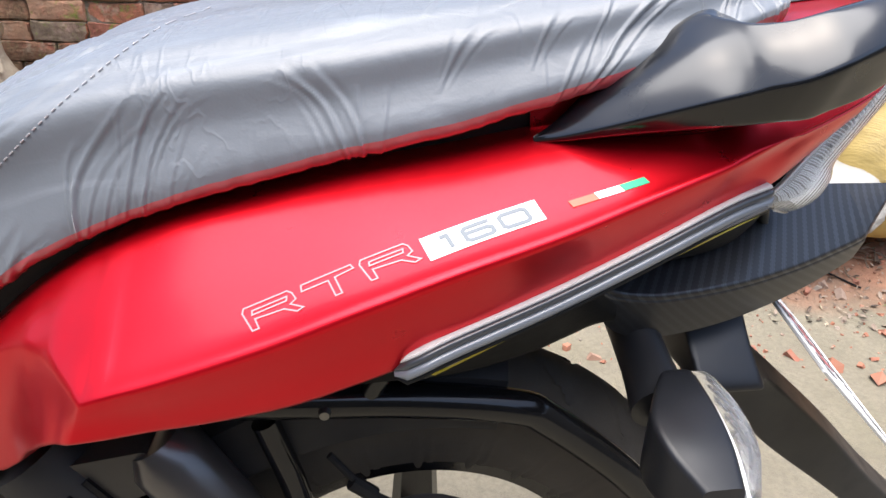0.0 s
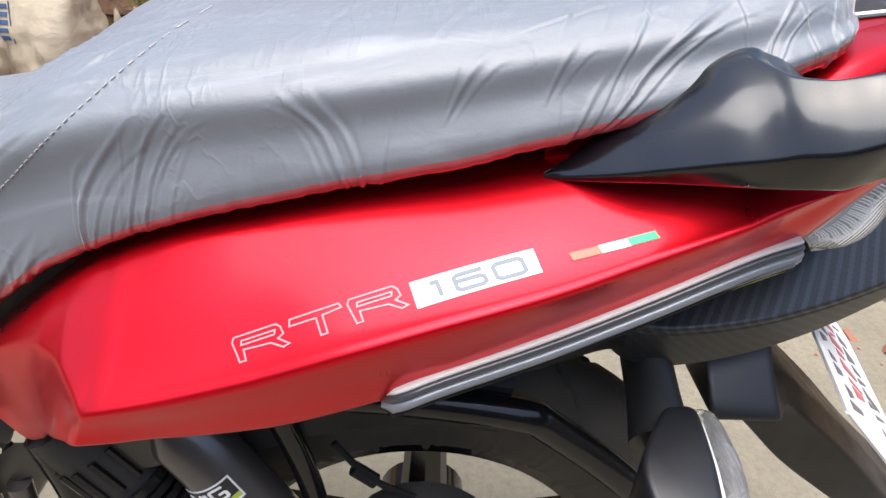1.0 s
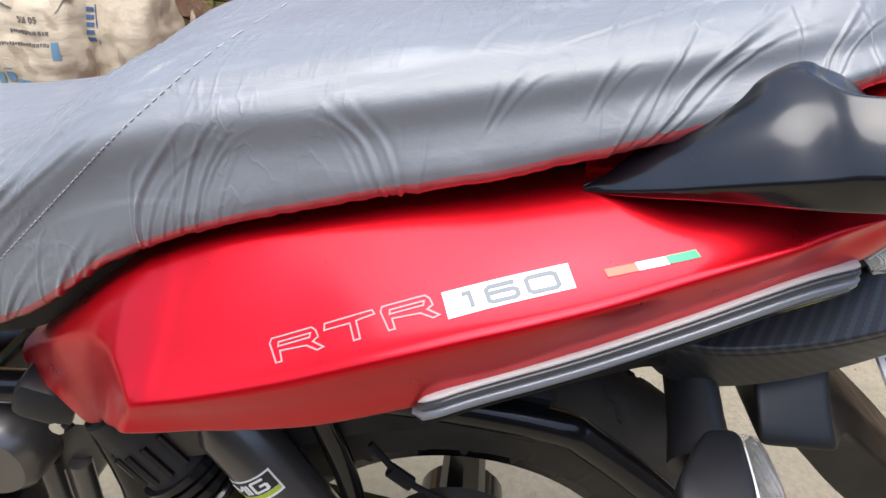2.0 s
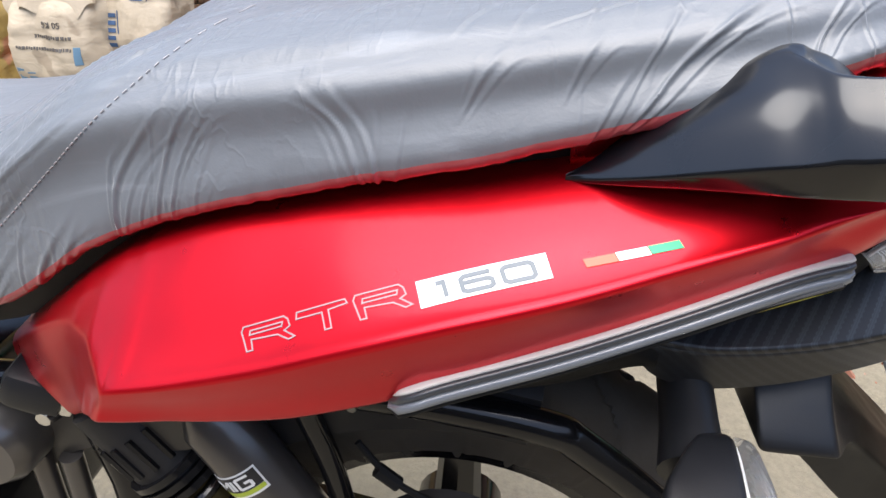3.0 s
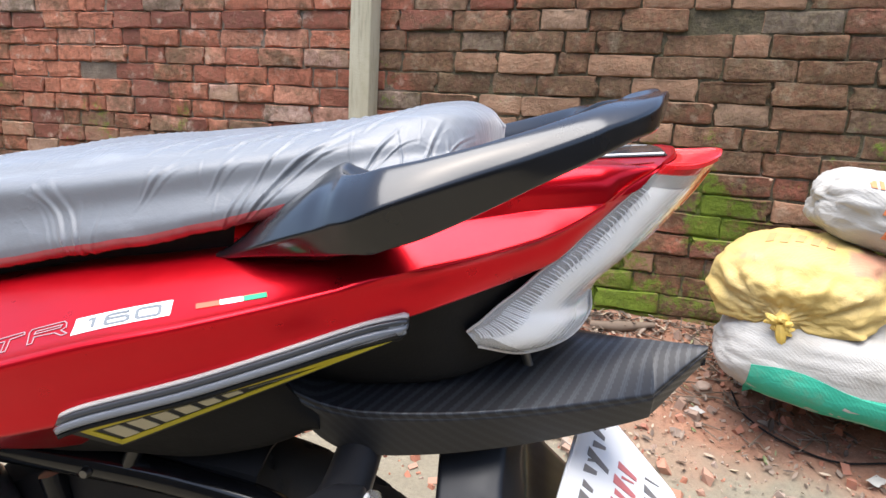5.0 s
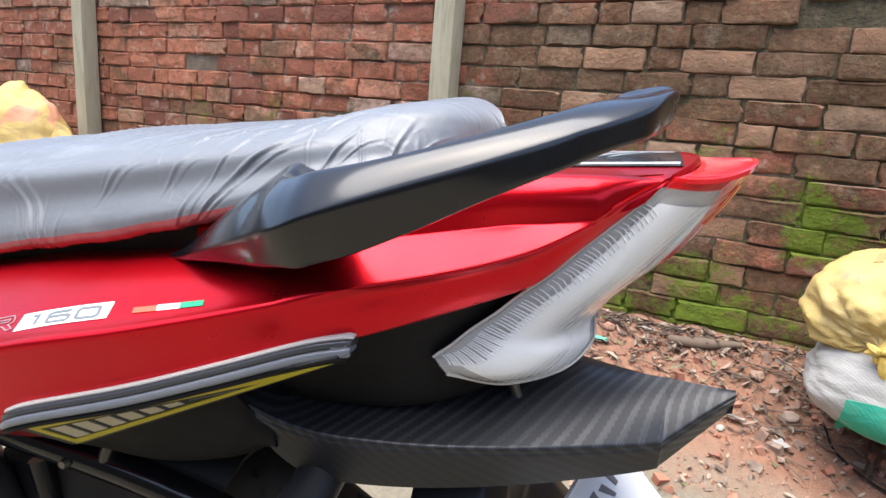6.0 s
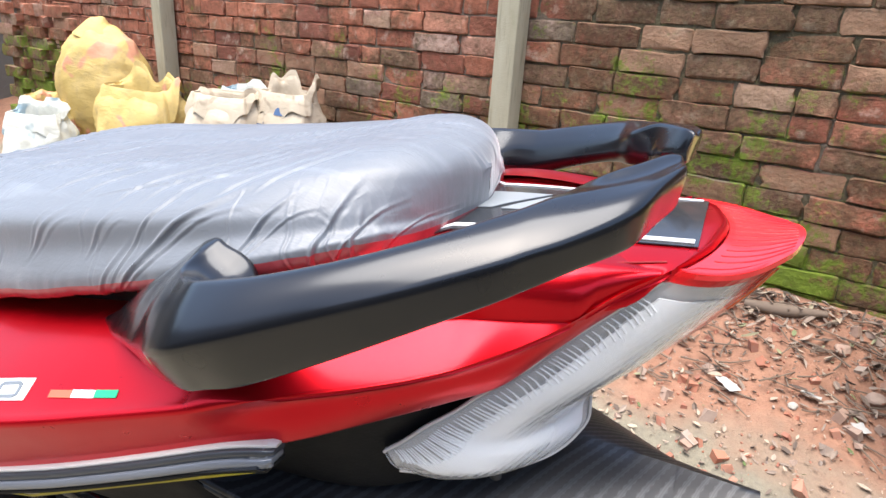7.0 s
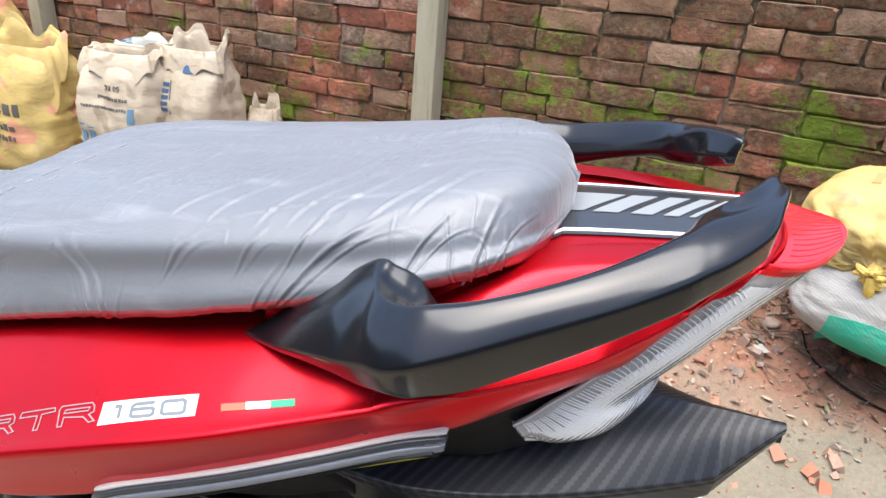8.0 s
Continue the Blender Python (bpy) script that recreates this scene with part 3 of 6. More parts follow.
def strip_mesh(quads, h=0.0005):
    """Thin pieces of film laid over the panel, from (u, v) four-cornered pieces."""
    bm = bmesh.new()
    for q in quads:
        a, b, c, d = [np.array(p) for p in q]
        n = max(1, int(max(np.linalg.norm(b - a), np.linalg.norm(c - d)) / 0.004))
        m = max(1, int(max(np.linalg.norm(d - a), np.linalg.norm(c - b)) / 0.004))
        g = [[bm.verts.new(on_panel(*((a * (1 - i / n) + b * i / n) * (1 - j / m) + (d * (1 - i / n) + c * i / n) * j / m), h)) for i in range(n + 1)] for j in range(m + 1)]
        for j in range(m):
            for i in range(n):
                bm.faces.new((g[j][i], g[j][i + 1], g[j + 1][i + 1], g[j + 1][i]))
    bmesh.ops.remove_doubles(bm, verts=bm.verts, dist=2e-6)
    bmesh.ops.recalc_face_normals(bm, faces=bm.faces)
    low = bmesh.ops.extrude_face_region(bm, geom=bm.faces[:])
    bmesh.ops.translate(bm, verts=[g for g in low["geom"] if isinstance(g, bmesh.types.BMVert)], vec=TX_N * -0.0004)
    bmesh.ops.recalc_face_normals(bm, faces=bm.faces)
    return bm


def stroke(pts, w, closed=True):
    """Quads along a line of (u, v) points, mitred at the corners."""
    p = [np.array(q, float) for q in pts]
    n = len(p)
    sides = []
    for i in range(n):
        a, b, c = p[i - 1], p[i], p[(i + 1) % n]
        if not closed and i == 0:
            a = b * 2 - c
        if not closed and i == n - 1:
            c = b * 2 - a
        d1, d2 = (b - a) / np.linalg.norm(b - a), (c - b) / np.linalg.norm(c - b)
        t = d1 + d2
        t = t / np.linalg.norm(t) if np.linalg.norm(t) > 0.2 else d1
        nrm = np.array((-t[1], t[0]))
        k = w / 2 / max(0.35, nrm @ np.array((-d1[1], d1[0])))
        sides.append((b + nrm * k, b - nrm * k))
    return [(sides[i][0], sides[(i + 1) % n][0], sides[(i + 1) % n][1], sides[i][1]) for i in range(n if closed else n - 1)]


LET_R = [(0, 0), (0, 56), (9, 68), (122, 68), (130, 58), (130, 38), (112, 30), (134, 7), (116, 3), (92, 24), (20, 30), (16, 0)]
LET_R2 = [(19, 43), (108, 43), (114, 54), (24, 54)]
LET_T = [(0, 50), (7, 67), (138, 67), (140, 55), (88, 51), (80, 0), (63, 0), (70, 49)]
K = 0.0266 / 134
for ch, u0, shapes in (("letter", 0.0, (LET_R, LET_R2)), ("letter", 0.0300, (LET_T,)), ("letter", 0.0610, (LET_R, LET_R2))):
    q = []
    for sh in shapes:
        q += stroke([(u0 - 0.0036 + x * K - 0.26 * y * K, 0.0027 - 0.016 * (u0 + x * K) + y * K) for x, y in sh], 0.0008)
    part(ch, strip_mesh(q), SILVER_INK, panel, "silver outline letter")
SB, SH = 0.0910, 0.0132
badge = part("number_badge", strip_mesh([((SB - 0.0036, -0.0010), (SB + 0.0594, -0.0004), (SB + 0.0590, SH), (SB - 0.0044, SH + 0.0006))]), WHITE, panel, "white badge reading 160")
D6 = [(1.0, 1.0), (0.12, 1.0), (0.0, 0.85), (0.0, 0.12), (0.12, 0.0), (0.88, 0.0), (1.0, 0.12), (1.0, 0.46), (0.88, 0.58), (0.02, 0.58)]
D0 = [(0.12, 1.0), (0.88, 1.0), (1.0, 0.86), (1.0, 0.14), (0.88, 0.0), (0.12, 0.0), (0.0, 0.14), (0.0, 0.86)]
D1 = [(0.0, 0.98), (0.5, 0.98), (0.5, 0.0)]
for u0, wd, sh, cl in ((SB + 0.0058, 0.0075, D1, False), (SB + 0.0178, 0.0145, D6, False), (SB + 0.0378, 0.0145, D0, True)):
    part("digit", strip_mesh(stroke([(u0 + x * wd - y * 0.0008, 0.0020 + y * 0.0082) for x, y in sh], 0.0022, cl), 0.0009), GREY_INK, badge)
FB = 0.1665
for k, mt in enumerate((ORANGE, WHITE, GREEN)):
    part("flag_stripe", strip_mesh([((FB + k * 0.0152, 0.0012), (FB + (k + 1) * 0.0150, 0.0010), (FB + (k + 1) * 0.0150 - 0.0008, 0.0056), (FB + k * 0.0152 - 0.0008, 0.0058))]), mt, panel)


def tail_deck():
    rows = []
    for x, w, z in ((-0.30, 0.100, 0.845), (-0.20, 0.096, 0.870), (-0.12, 0.086, 0.885), (-0.06, 0.072, 0.892), (-0.02, 0.062, 0.896), (0.006, 0.0545, 0.8985), (0.0165, 0.0515, 0.8995), (0.0195, 0.0508, 0.9012), (0.0218, 0.0502, 0.8980)):
        sk = 0.022 if x < -0.03 else max(0.005, 0.022 - (x + 0.03) * 0.42)
        bow = 0.017 * max(0.0, (x + 0.014) / 0.036)
        pr = [(x, -w - 0.004, z - sk), (x, -w, z - 0.004), (x, -w * 0.6, z), (x, 0, z + 0.002), (x, w * 0.6, z), (x, w, z - 0.004), (x, w + 0.004, z - sk)]
        rows.append(rounded([(px - bow * (py / w) ** 2, py, pz + py * math.tan(LEAN)) for px, py, pz in pr], 0.008, 4, False))
    return shell(rows, -0.004, 40, (0, 0, 1))


deck_bm = tail_deck()
DECK_TREE = BVHTree.FromBMesh(deck_bm)
deck = part("tail_deck", deck_bm, RED, bike, "red tail deck with a black striped decal")


def on_deck(x, y, h):
    hit = DECK_TREE.ray_cast(Vector((x, y, 1.0)), Vector((0, 0, -1)))[0]
    return (hit or Vector((x, y, 0.89))) + Vector((0, 0, h))


def film(corners, h, name, mt, parent, label=""):
    """A thin film on the deck between four corners."""
    a, b, c, d = [np.array(p, float) for p in corners]
    n, m = 10, 10
    rows = []
    for j in range(m + 1):
        t = j / m
        rows.append([on_deck(*((a * (1 - i / n) + b * i / n) * (1 - t) + (d * (1 - i / n) + c * i / n) * t), h) for i in range(n + 1)])
    return part(name, shell(rows, 0.0006, 0, (0, 0, -1)), mt, parent, label)


DY = 0.005
band = film([(-0.119, DY - 0.048), (0.008, DY - 0.040), (0.009, DY + 0.036), (-0.119, DY + 0.048)], 0.0012, "decal", DECK_BLACK, deck, "black decal with white stripes")
film([(-0.175, DY - 0.110), (-0.119, DY - 0.048), (-0.119, DY + 0.048), (-0.175, DY + 0.110)], 0.0012, "decal", DECK_BLACK, deck)
for sg in (-1, 1):
    film([(-0.119, DY + sg * 0.0445), (0.006, DY + sg * 0.0378), (0.006, DY + sg * 0.0343), (-0.119, DY + sg * 0.0405)], 0.0020, "white_line", WHITE, deck)
    film([(-0.172, DY + sg * 0.100), (-0.119, DY + sg * 0.0445), (-0.119, DY + sg * 0.0405), (-0.172, DY + sg * 0.095)], 0.0020, "white_line", WHITE, deck)
film([(-0.150, DY - 0.014), (-0.108, DY - 0.013), (-0.080, DY + 0.020), (-0.140, DY + 0.022)], 0.0020, "silver_bar", DECK_SILVER, deck)
for x0, wd in ((-0.102, 0.017), (-0.077, 0.014), (-0.056, 0.010), (-0.040, 0.004)):
    film([(x0, DY - 0.014), (x0 + wd, DY - 0.014), (x0 + wd + 0.027, DY + 0.020), (x0 + 0.027, DY + 0.020)], 0.0020, "silver_bar", DECK_SILVER, deck)
for sg in (-1, 1):
    gr = [tuple(on_deck(x, DY * 0 + sg * y, 0.0004)) for x, y in ((-0.150, 0.083), (-0.10, 0.074), (-0.05, 0.064), (-0.004, 0.0505))]
    part("panel_gap", tube(gr, 0.0005, 6, 16), RED_INK, deck)


# seat: x, half width at the hem, hem height, half width at the ridge, ridge height, crown height
SEAT = [
    (-1.02, 0.105, 0.70, 0.095, 0.755, 0.772),
    (-0.90, 0.120, 0.685, 0.110, 0.745, 0.760),
    (-0.78, 0.132, 0.685, 0.122, 0.748, 0.762),
    (-0.69, 0.137, 0.690, 0.126, 0.762, 0.781),
    (-0.63, 0.137, 0.712, 0.124, 0.792, 0.818),
    (-0.57, 0.136, 0.752, 0.121, 0.826, 0.852),
    (-0.50, 0.135, 0.780, 0.119, 0.844, 0.870),
    (-0.41, 0.134, 0.803, 0.118, 0.858, 0.882),
    (-0.32, 0.131, 0.824, 0.115, 0.874, 0.893),
    (-0.24, 0.126, 0.848, 0.109, 0.890, 0.906),
    (-0.185, 0.119, 0.865, 0.100, 0.900, 0.921),
    (-0.150, 0.098, 0.874, 0.081, 0.903, 0.926),
    (-0.128, 0.060, 0.876, 0.050, 0.903, 0.921),
    (-0.116, 0.004, 0.879, 0.003, 0.897, 0.911),
]


def seat_rows(ns, grow=0.0, number=36):
    g = curve_through(SEAT, ns)
    rows = []
    for x, wh, zh, wr, zr, zc in g:
        wh, wr = wh + grow, wr + grow
        half = [(x, -wh * 0.72, zh + 0.006), (x, -wh + 0.006, zh + 0.0005), (x, -wh, zh + 0.012), (x, -wr * 0.5 - wh * 0.5, zr * 0.6 + zh * 0.4), (x, -wr * 1.045, zr - 0.004), (x, -wr * 0.94, zr * 0.72 + zc * 0.28), (x, -wr * 0.80, zr * 0.34 + zc * 0.66), (x, -wr * 0.5, zc - 0.003 + grow), (x, MID_C[1] - (zc - MID_C[2]) * math.tan(LEAN), zc + grow)]
        left_side = curve_through(half, number)
        rows.append(np.vstack([left_side, [across(p) for p in left_side[-2::-1]]]))
    return np.array(rows)


# folds of the wrap on the seat's side: x and z at the hem, in the middle and at the upper end, width, height
FOLDS = [
    (-0.548, 0.770, -0.543, 0.800, -0.511, 0.842, 0.0050, 0.0042),
    (-0.523, 0.780, -0.511, 0.820, -0.492, 0.848, 0.0040, 0.0030),
    (-0.514, 0.780, -0.505, 0.812, -0.486, 0.842, 0.0036, 0.0028),
    (-0.500, 0.786, -0.494, 0.806, -0.484, 0.830, 0.0034, 0.0016),
    (-0.534, 0.776, -0.526, 0.796, -0.515, 0.814, 0.0030, 0.0020),
    (-0.404, 0.806, -0.418, 0.833, -0.444, 0.855, 0.0050, 0.0034),
    (-0.396, 0.806, -0.405, 0.830, -0.428, 0.856, 0.0050, 0.0036),
    (-0.416, 0.806, -0.424, 0.822, -0.438, 0.842, 0.0036, 0.0016),
    (-0.615, 0.722, -0.598, 0.748, -0.574, 0.780, 0.0055, 0.0032),
    (-0.700, 0.735, -0.620, 0.800, -0.545, 0.868, 0.0060, 0.0042),
    (-0.735, 0.740, -0.660, 0.785, -0.585, 0.845, 0.0070, 0.0046),
    (-0.672, 0.722, -0.640, 0.755, -0.600, 0.795, 0.0045, 0.0036),
    (-0.650, 0.712, -0.632, 0.735, -0.606, 0.765, 0.0040, 0.0034),
    (-0.690, 0.710, -0.668, 0.735, -0.640, 0.765, 0.0050, 0.0036),
]
FOLDS_REAR = [
    (-0.280, 0.846, -0.246, 0.882, -0.204, 0.909, 0.0046, 0.0044),
    (-0.296, 0.836, -0.286, 0.854, -0.276, 0.870, 0.0040, 0.0022),
    (-0.203, 0.878, -0.194, 0.892, -0.180, 0.909, 0.0036, 0.0034),
    (-0.266, 0.866, -0.250, 0.880, -0.228, 0.896, 0.0036, 0.0022),
    (-0.166, 0.870, -0.162, 0.892, -0.156, 0.914, 0.0046, 0.0036),
    (-0.150, 0.876, -0.149, 0.888, -0.151, 0.902, 0.0034, 0.0030),
    (-0.358, 0.846, -0.346, 0.864, -0.332, 0.878, 0.0050, 0.0018),
    (-0.308, 0.858, -0.300, 0.872, -0.290, 0.886, 0.0044, 0.0018),
    (-0.594, 0.728, -0.586, 0.746, -0.572, 0.774, 0.0050, 0.0026),
]
# long creases across the top: x and y of both ends, height
CREASES = [(-0.42, -0.085, -0.392, 0.035, 0.0014), (-0.362, -0.105, -0.319, -0.02, 0.0012), (-0.30, -0.11, -0.25, 0.02, 0.0015), (-0.262, -0.11, -0.216, -0.01, 0.0014), (-0.23, -0.105, -0.188, -0.03, 0.0012), (-0.43, 0.0, -0.355, 0.09, 0.0012), (-0.205, -0.10, -0.176, -0.03, 0.0012), (-0.335, -0.108, -0.29, 0.0, 0.0010), (-0.28, -0.11, -0.238, 0.0, 0.0010), (-0.60, -0.09, -0.47, 0.06, 0.0018), (-0.70, -0.10, -0.50, 0.0, 0.0022), (-0.66, -0.11, -0.56, -0.03, 0.0020), (-0.75, -0.09, -0.62, 0.05, 0.0022), (-0.55, -0.10, -0.50, -0.02, 0.0012)]


def ridge_line(px, pz, pts, width, height):
    """Height of a pinched fold along a line of points, with a hollow beside it."""
    line = curve_through(pts, 9)
    best = np.full(px.shape, 9.0)
    side = np.zeros(px.shape)
    along = np.zeros(px.shape)
    for k in range(8):
        a, d = line[k], line[k + 1] - line[k]
        t = np.clip(((px - a[0]) * d[0] + (pz - a[1]) * d[1]) / (d @ d), 0, 1)
        qx, qz = px - a[0] - t * d[0], pz - a[1] - t * d[1]
        r = np.hypot(qx, qz)
        hit = r < best
        best = np.where(hit, r, best)
        side = np.where(hit, np.sign(qx * d[1] - qz * d[0]), side)
        along = np.where(hit, (k + t) / 8, along)
    w = 0.7 * width * (0.55 + 0.7 * along)
    u = best * side / w
    return 0.85 * height * np.minimum(1.0, (1 - along) * 1.6 + 0.05) * np.clip(along * 5 + 0.3, 0, 1) * (np.exp(-(u * 1.25) ** 2) - 0.6 * np.exp(-((u - 1.7) / 0.9) ** 2))


HEM = 24


def seat_wrap():
    g = seat_rows(1100, 0.002, 110)
    n, k = g.shape[:2]
    hem = curve_through(SEAT, n)[:, 2][:, None]
    up = np.zeros_like(g)
    up[:, 1:-1] = np.cross(g[:, 2:] - g[:, :-2], np.gradient(g, axis=0)[:, 1:-1])
    up[:, 0], up[:, -1] = up[:, 1], up[:, -2]
    ln = np.linalg.norm(up, axis=2, keepdims=True)
    up = up / np.maximum(ln, 1e-9)
    if up[n // 2, k // 2, 2] < 0:
        up = -up
    x, y, z = g[..., 0], g[..., 1], g[..., 2]
    j = np.arange(k)[None, :]
    near_side = j < k / 2
    v = np.minimum(j, k - 1 - j) / (k / 2) + 0 * x
    h = np.zeros((n, k))
    low_part = np.clip((0.86 - v) / 0.15, 0, 1)
    rc = random.Random(17)
    for f in FOLDS + FOLDS_REAR:
        px = x - 0.035 * (~near_side)
        h += 0.46 * ridge_line(px, z, [(f[0], f[1] - 0.006), f[2:4], f[4:6]], f[6] * 0.52, f[7]) * low_part
        for off, part_up in ((rc.uniform(0.005, 0.02), rc.uniform(0.4, 0.9)), (rc.uniform(-0.02, -0.005), rc.uniform(0.3, 0.8))):
            q = [(f[0] + off * 0.3, f[1] - 0.006), (f[2] + off, f[3] + 0.003), (f[2] + (f[4] - f[2]) * part_up + off * 1.6, f[3] + (f[5] - f[3]) * part_up)]
            h += 0.42 * ridge_line(px, z, q, f[6] * 0.36, f[7] * 0.5) * low_part
    top_part = np.clip((v - 0.5) / 0.2, 0, 1)
    for a, b, c, d, hh in CREASES:
        h += 0.7 * ridge_line(x + 0.004 * np.sin(y * 55), y, [(a, b), ((a + c) / 2 + 0.006, (b + d) / 2), (c, d)], 0.0042, hh) * top_part
    for _ in range(34):
        x0, y0, ln2 = rc.uniform(-0.72, -0.24), rc.uniform(-0.11, 0.03), rc.uniform(0.08, 0.24)
        sl = rc.uniform(0.28, 0.55)
        pts = [(x0, y0), (x0 + ln2 * 0.5, y0 + ln2 * 0.5 * sl + rc.uniform(-0.004, 0.004)), (x0 + ln2, y0 + ln2 * sl)]
        h += ridge_line(x, y, pts, rc.uniform(0.0018, 0.0032), rc.uniform(0.0006, 0.0014)) * top_part
    rough = np.array([[noise.noise(Vector(p) * 9) * 0.0012 + noise.noise(Vector(p) * 30) * 0.0005 for p in row] for row in g])
    wave = np.array([[noise.noise(Vector((q * 30, sd, 9.0))) * 0.0014 + noise.noise(Vector((q * 95, sd, 4.0))) * 0.0006 for sd in (2.0, 7.0)] for q in x[:, 0]])
    pleat = np.array([[noise.noise(Vector((q * 130, sd, 1.0))) for sd in (2.0, 7.0)] for q in x[:, 0]])
    pick = np.where(near_side, 0, 1)
    wave = np.take_along_axis(wave, np.broadcast_to(pick, (n, k)), 1)
    pleat = np.take_along_axis(pleat, np.broadcast_to(pick, (n, k)), 1)
    h += rough + 0.0010 * pleat * np.clip(1 - np.maximum(z - hem, 0) / 0.022, 0, 1)
    out = g + up * h[..., None]
    out[..., 2] += wave * np.clip((0.3 - v) / 0.1, 0, 1)
    tip = out[-1].copy()
    tip[:, 0] += 0.0012
    tip[:, 1] = 0.0045
    return np.concatenate([out, (out[-1:] + tip[None]) * 0.5, tip[None]])


wrap_grid = seat_wrap()
KC = wrap_grid.shape[1]
wrap = loft(list(wrap_grid[:, HEM:KC - HEM]), False, False)
WRAP_TREE = BVHTree.FromBMesh(wrap)
cover = part("seat_cover", wrap, SEAT_WRAP, bike, "crinkled clear plastic wrap over the grey seat", 75.0)
for cols in (slice(0, HEM + 1), slice(KC - HEM - 1, KC)):
    part("wrap_hem", loft(list(wrap_grid[:, cols]), False, False), WRAP_HEM, cover, "thin film hem with the panel's reflected red painted in", 75.0)
seam = bmesh.new()
for i in range(46):
    q = []
    for e in (0.0, 0.55):
        f = (i + e) / 46
        sx, sz = -0.500 - 0.150 * f, 0.885 - 0.135 * f
        hit = WRAP_TREE.ray_cast(Vector((sx, -0.6, sz)), Vector((0, 1, -0.02)))[0] or WRAP_TREE.ray_cast(Vector((sx, -0.1 + 0.07 * (1 - f), 1.2)), Vector((0, 0, -1)))[0]
        if hit:
            q.append(hit + Vector((0, -0.0004, 0.0004)))
    if len(q) == 2 and (q[1] - q[0]).length > 1e-5:
        join(seam, tube(q, 0.0004, 5))
tagged(part("stitching", seam, THREAD, cover), kind="stuff")


def seat_base():
    rows = []
    for x, wh, zh, wr, zr, zc in curve_through(SEAT[:-2], 40):
        w = max(wh - 0.03, 0.01)
        rows.append(rounded([(x, -w, zh - 0.025), (x, -w, zh + 0.02), (x, w, zh + 0.02), (x, w, zh - 0.025)], 0.004, 3))
    return loft(rows)


part("seat_base", seat_base(), DARK, bike)


# grab rail corners, y and z each: x, inner wall, inner top edge, shoulder, outer crease, outer bottom, inner bottom
RAIL = [
    (-0.303, -0.1222, 0.8122, -0.1222, 0.8130, -0.1228, 0.8132, -0.1240, 0.8126, -0.1240, 0.8112, -0.1222, 0.8108),
    (-0.290, -0.1150, 0.8150, -0.1180, 0.8215, -0.1230, 0.8222, -0.1325, 0.8165, -0.1310, 0.8130, -0.1150, 0.8110),
    (-0.270, -0.1110, 0.8250, -0.1150, 0.8405, -0.1225, 0.8402, -0.1460, 0.8243, -0.1425, 0.8180, -0.1180, 0.8120),
    (-0.250, -0.1100, 0.8360, -0.1150, 0.8568, -0.1230, 0.8560, -0.1575, 0.8320, -0.1510, 0.8222, -0.1240, 0.8125),
    (-0.230, -0.1100, 0.8500, -0.1165, 0.8718, -0.1250, 0.8706, -0.1680, 0.8400, -0.1600, 0.8262, -0.1370, 0.8165),
    (-0.218, -0.1110, 0.8580, -0.1180, 0.8803, -0.1290, 0.8780, -0.1740, 0.8447, -0.1660, 0.8285, -0.1460, 0.8200),
    (-0.211, -0.1130, 0.8610, -0.1215, 0.8835, -0.1410, 0.8785, -0.1775, 0.8475, -0.1695, 0.8298, -0.1520, 0.8230),
    (-0.205, -0.1140, 0.8610, -0.1228, 0.8817, -0.1530, 0.8780, -0.1805, 0.8500, -0.1722, 0.8310, -0.1560, 0.8255),
    (-0.197, -0.1145, 0.8600, -0.1226, 0.8793, -0.1605, 0.8790, -0.1850, 0.8525, -0.1748, 0.8322, -0.1580, 0.8285),
    (-0.190, -0.1150, 0.8570, -0.1230, 0.8755, -0.1648, 0.8806, -0.1880, 0.8552, -0.1765, 0.8330, -0.1575, 0.8315),
    (-0.180, -0.1190, 0.8520, -0.1290, 0.8680, -0.1685, 0.8845, -0.1903, 0.8600, -0.1777, 0.8340, -0.1555, 0.8370),
    (-0.170, -0.1340, 0.8560, -0.1440, 0.8700, -0.1688, 0.8878, -0.1900, 0.8648, -0.1780, 0.8380, -0.1520, 0.8440),
    (-0.150, -0.1430, 0.8650, -0.1500, 0.8815, -0.1668, 0.8930, -0.1855, 0.8730, -0.1770, 0.8458, -0.1480, 0.8530),
    (-0.120, -0.1340, 0.8780, -0.1405, 0.8920, -0.1575, 0.9025, -0.1745, 0.8845, -0.1690, 0.8608, -0.1380, 0.8680),
    (-0.090, -0.1200, 0.8920, -0.1255, 0.9030, -0.1430, 0.9133, -0.1625, 0.8970, -0.1610, 0.8775, -0.1240, 0.8840),
    (-0.060, -0.1000, 0.9060, -0.1040, 0.9165, -0.1220, 0.9252, -0.1470, 0.9100, -0.1475, 0.8930, -0.1060, 0.8980),
    (-0.047, -0.0870, 0.9110, -0.0880, 0.9270, -0.1100, 0.9300, -0.1385, 0.9155, -0.1375, 0.8995, -0.0920, 0.9020),
    (-0.033, -0.0760, 0.9180, -0.0820, 0.9372, -0.1000, 0.9330, -0.1270, 0.9208, -0.1260, 0.9065, -0.0780, 0.9075),
]
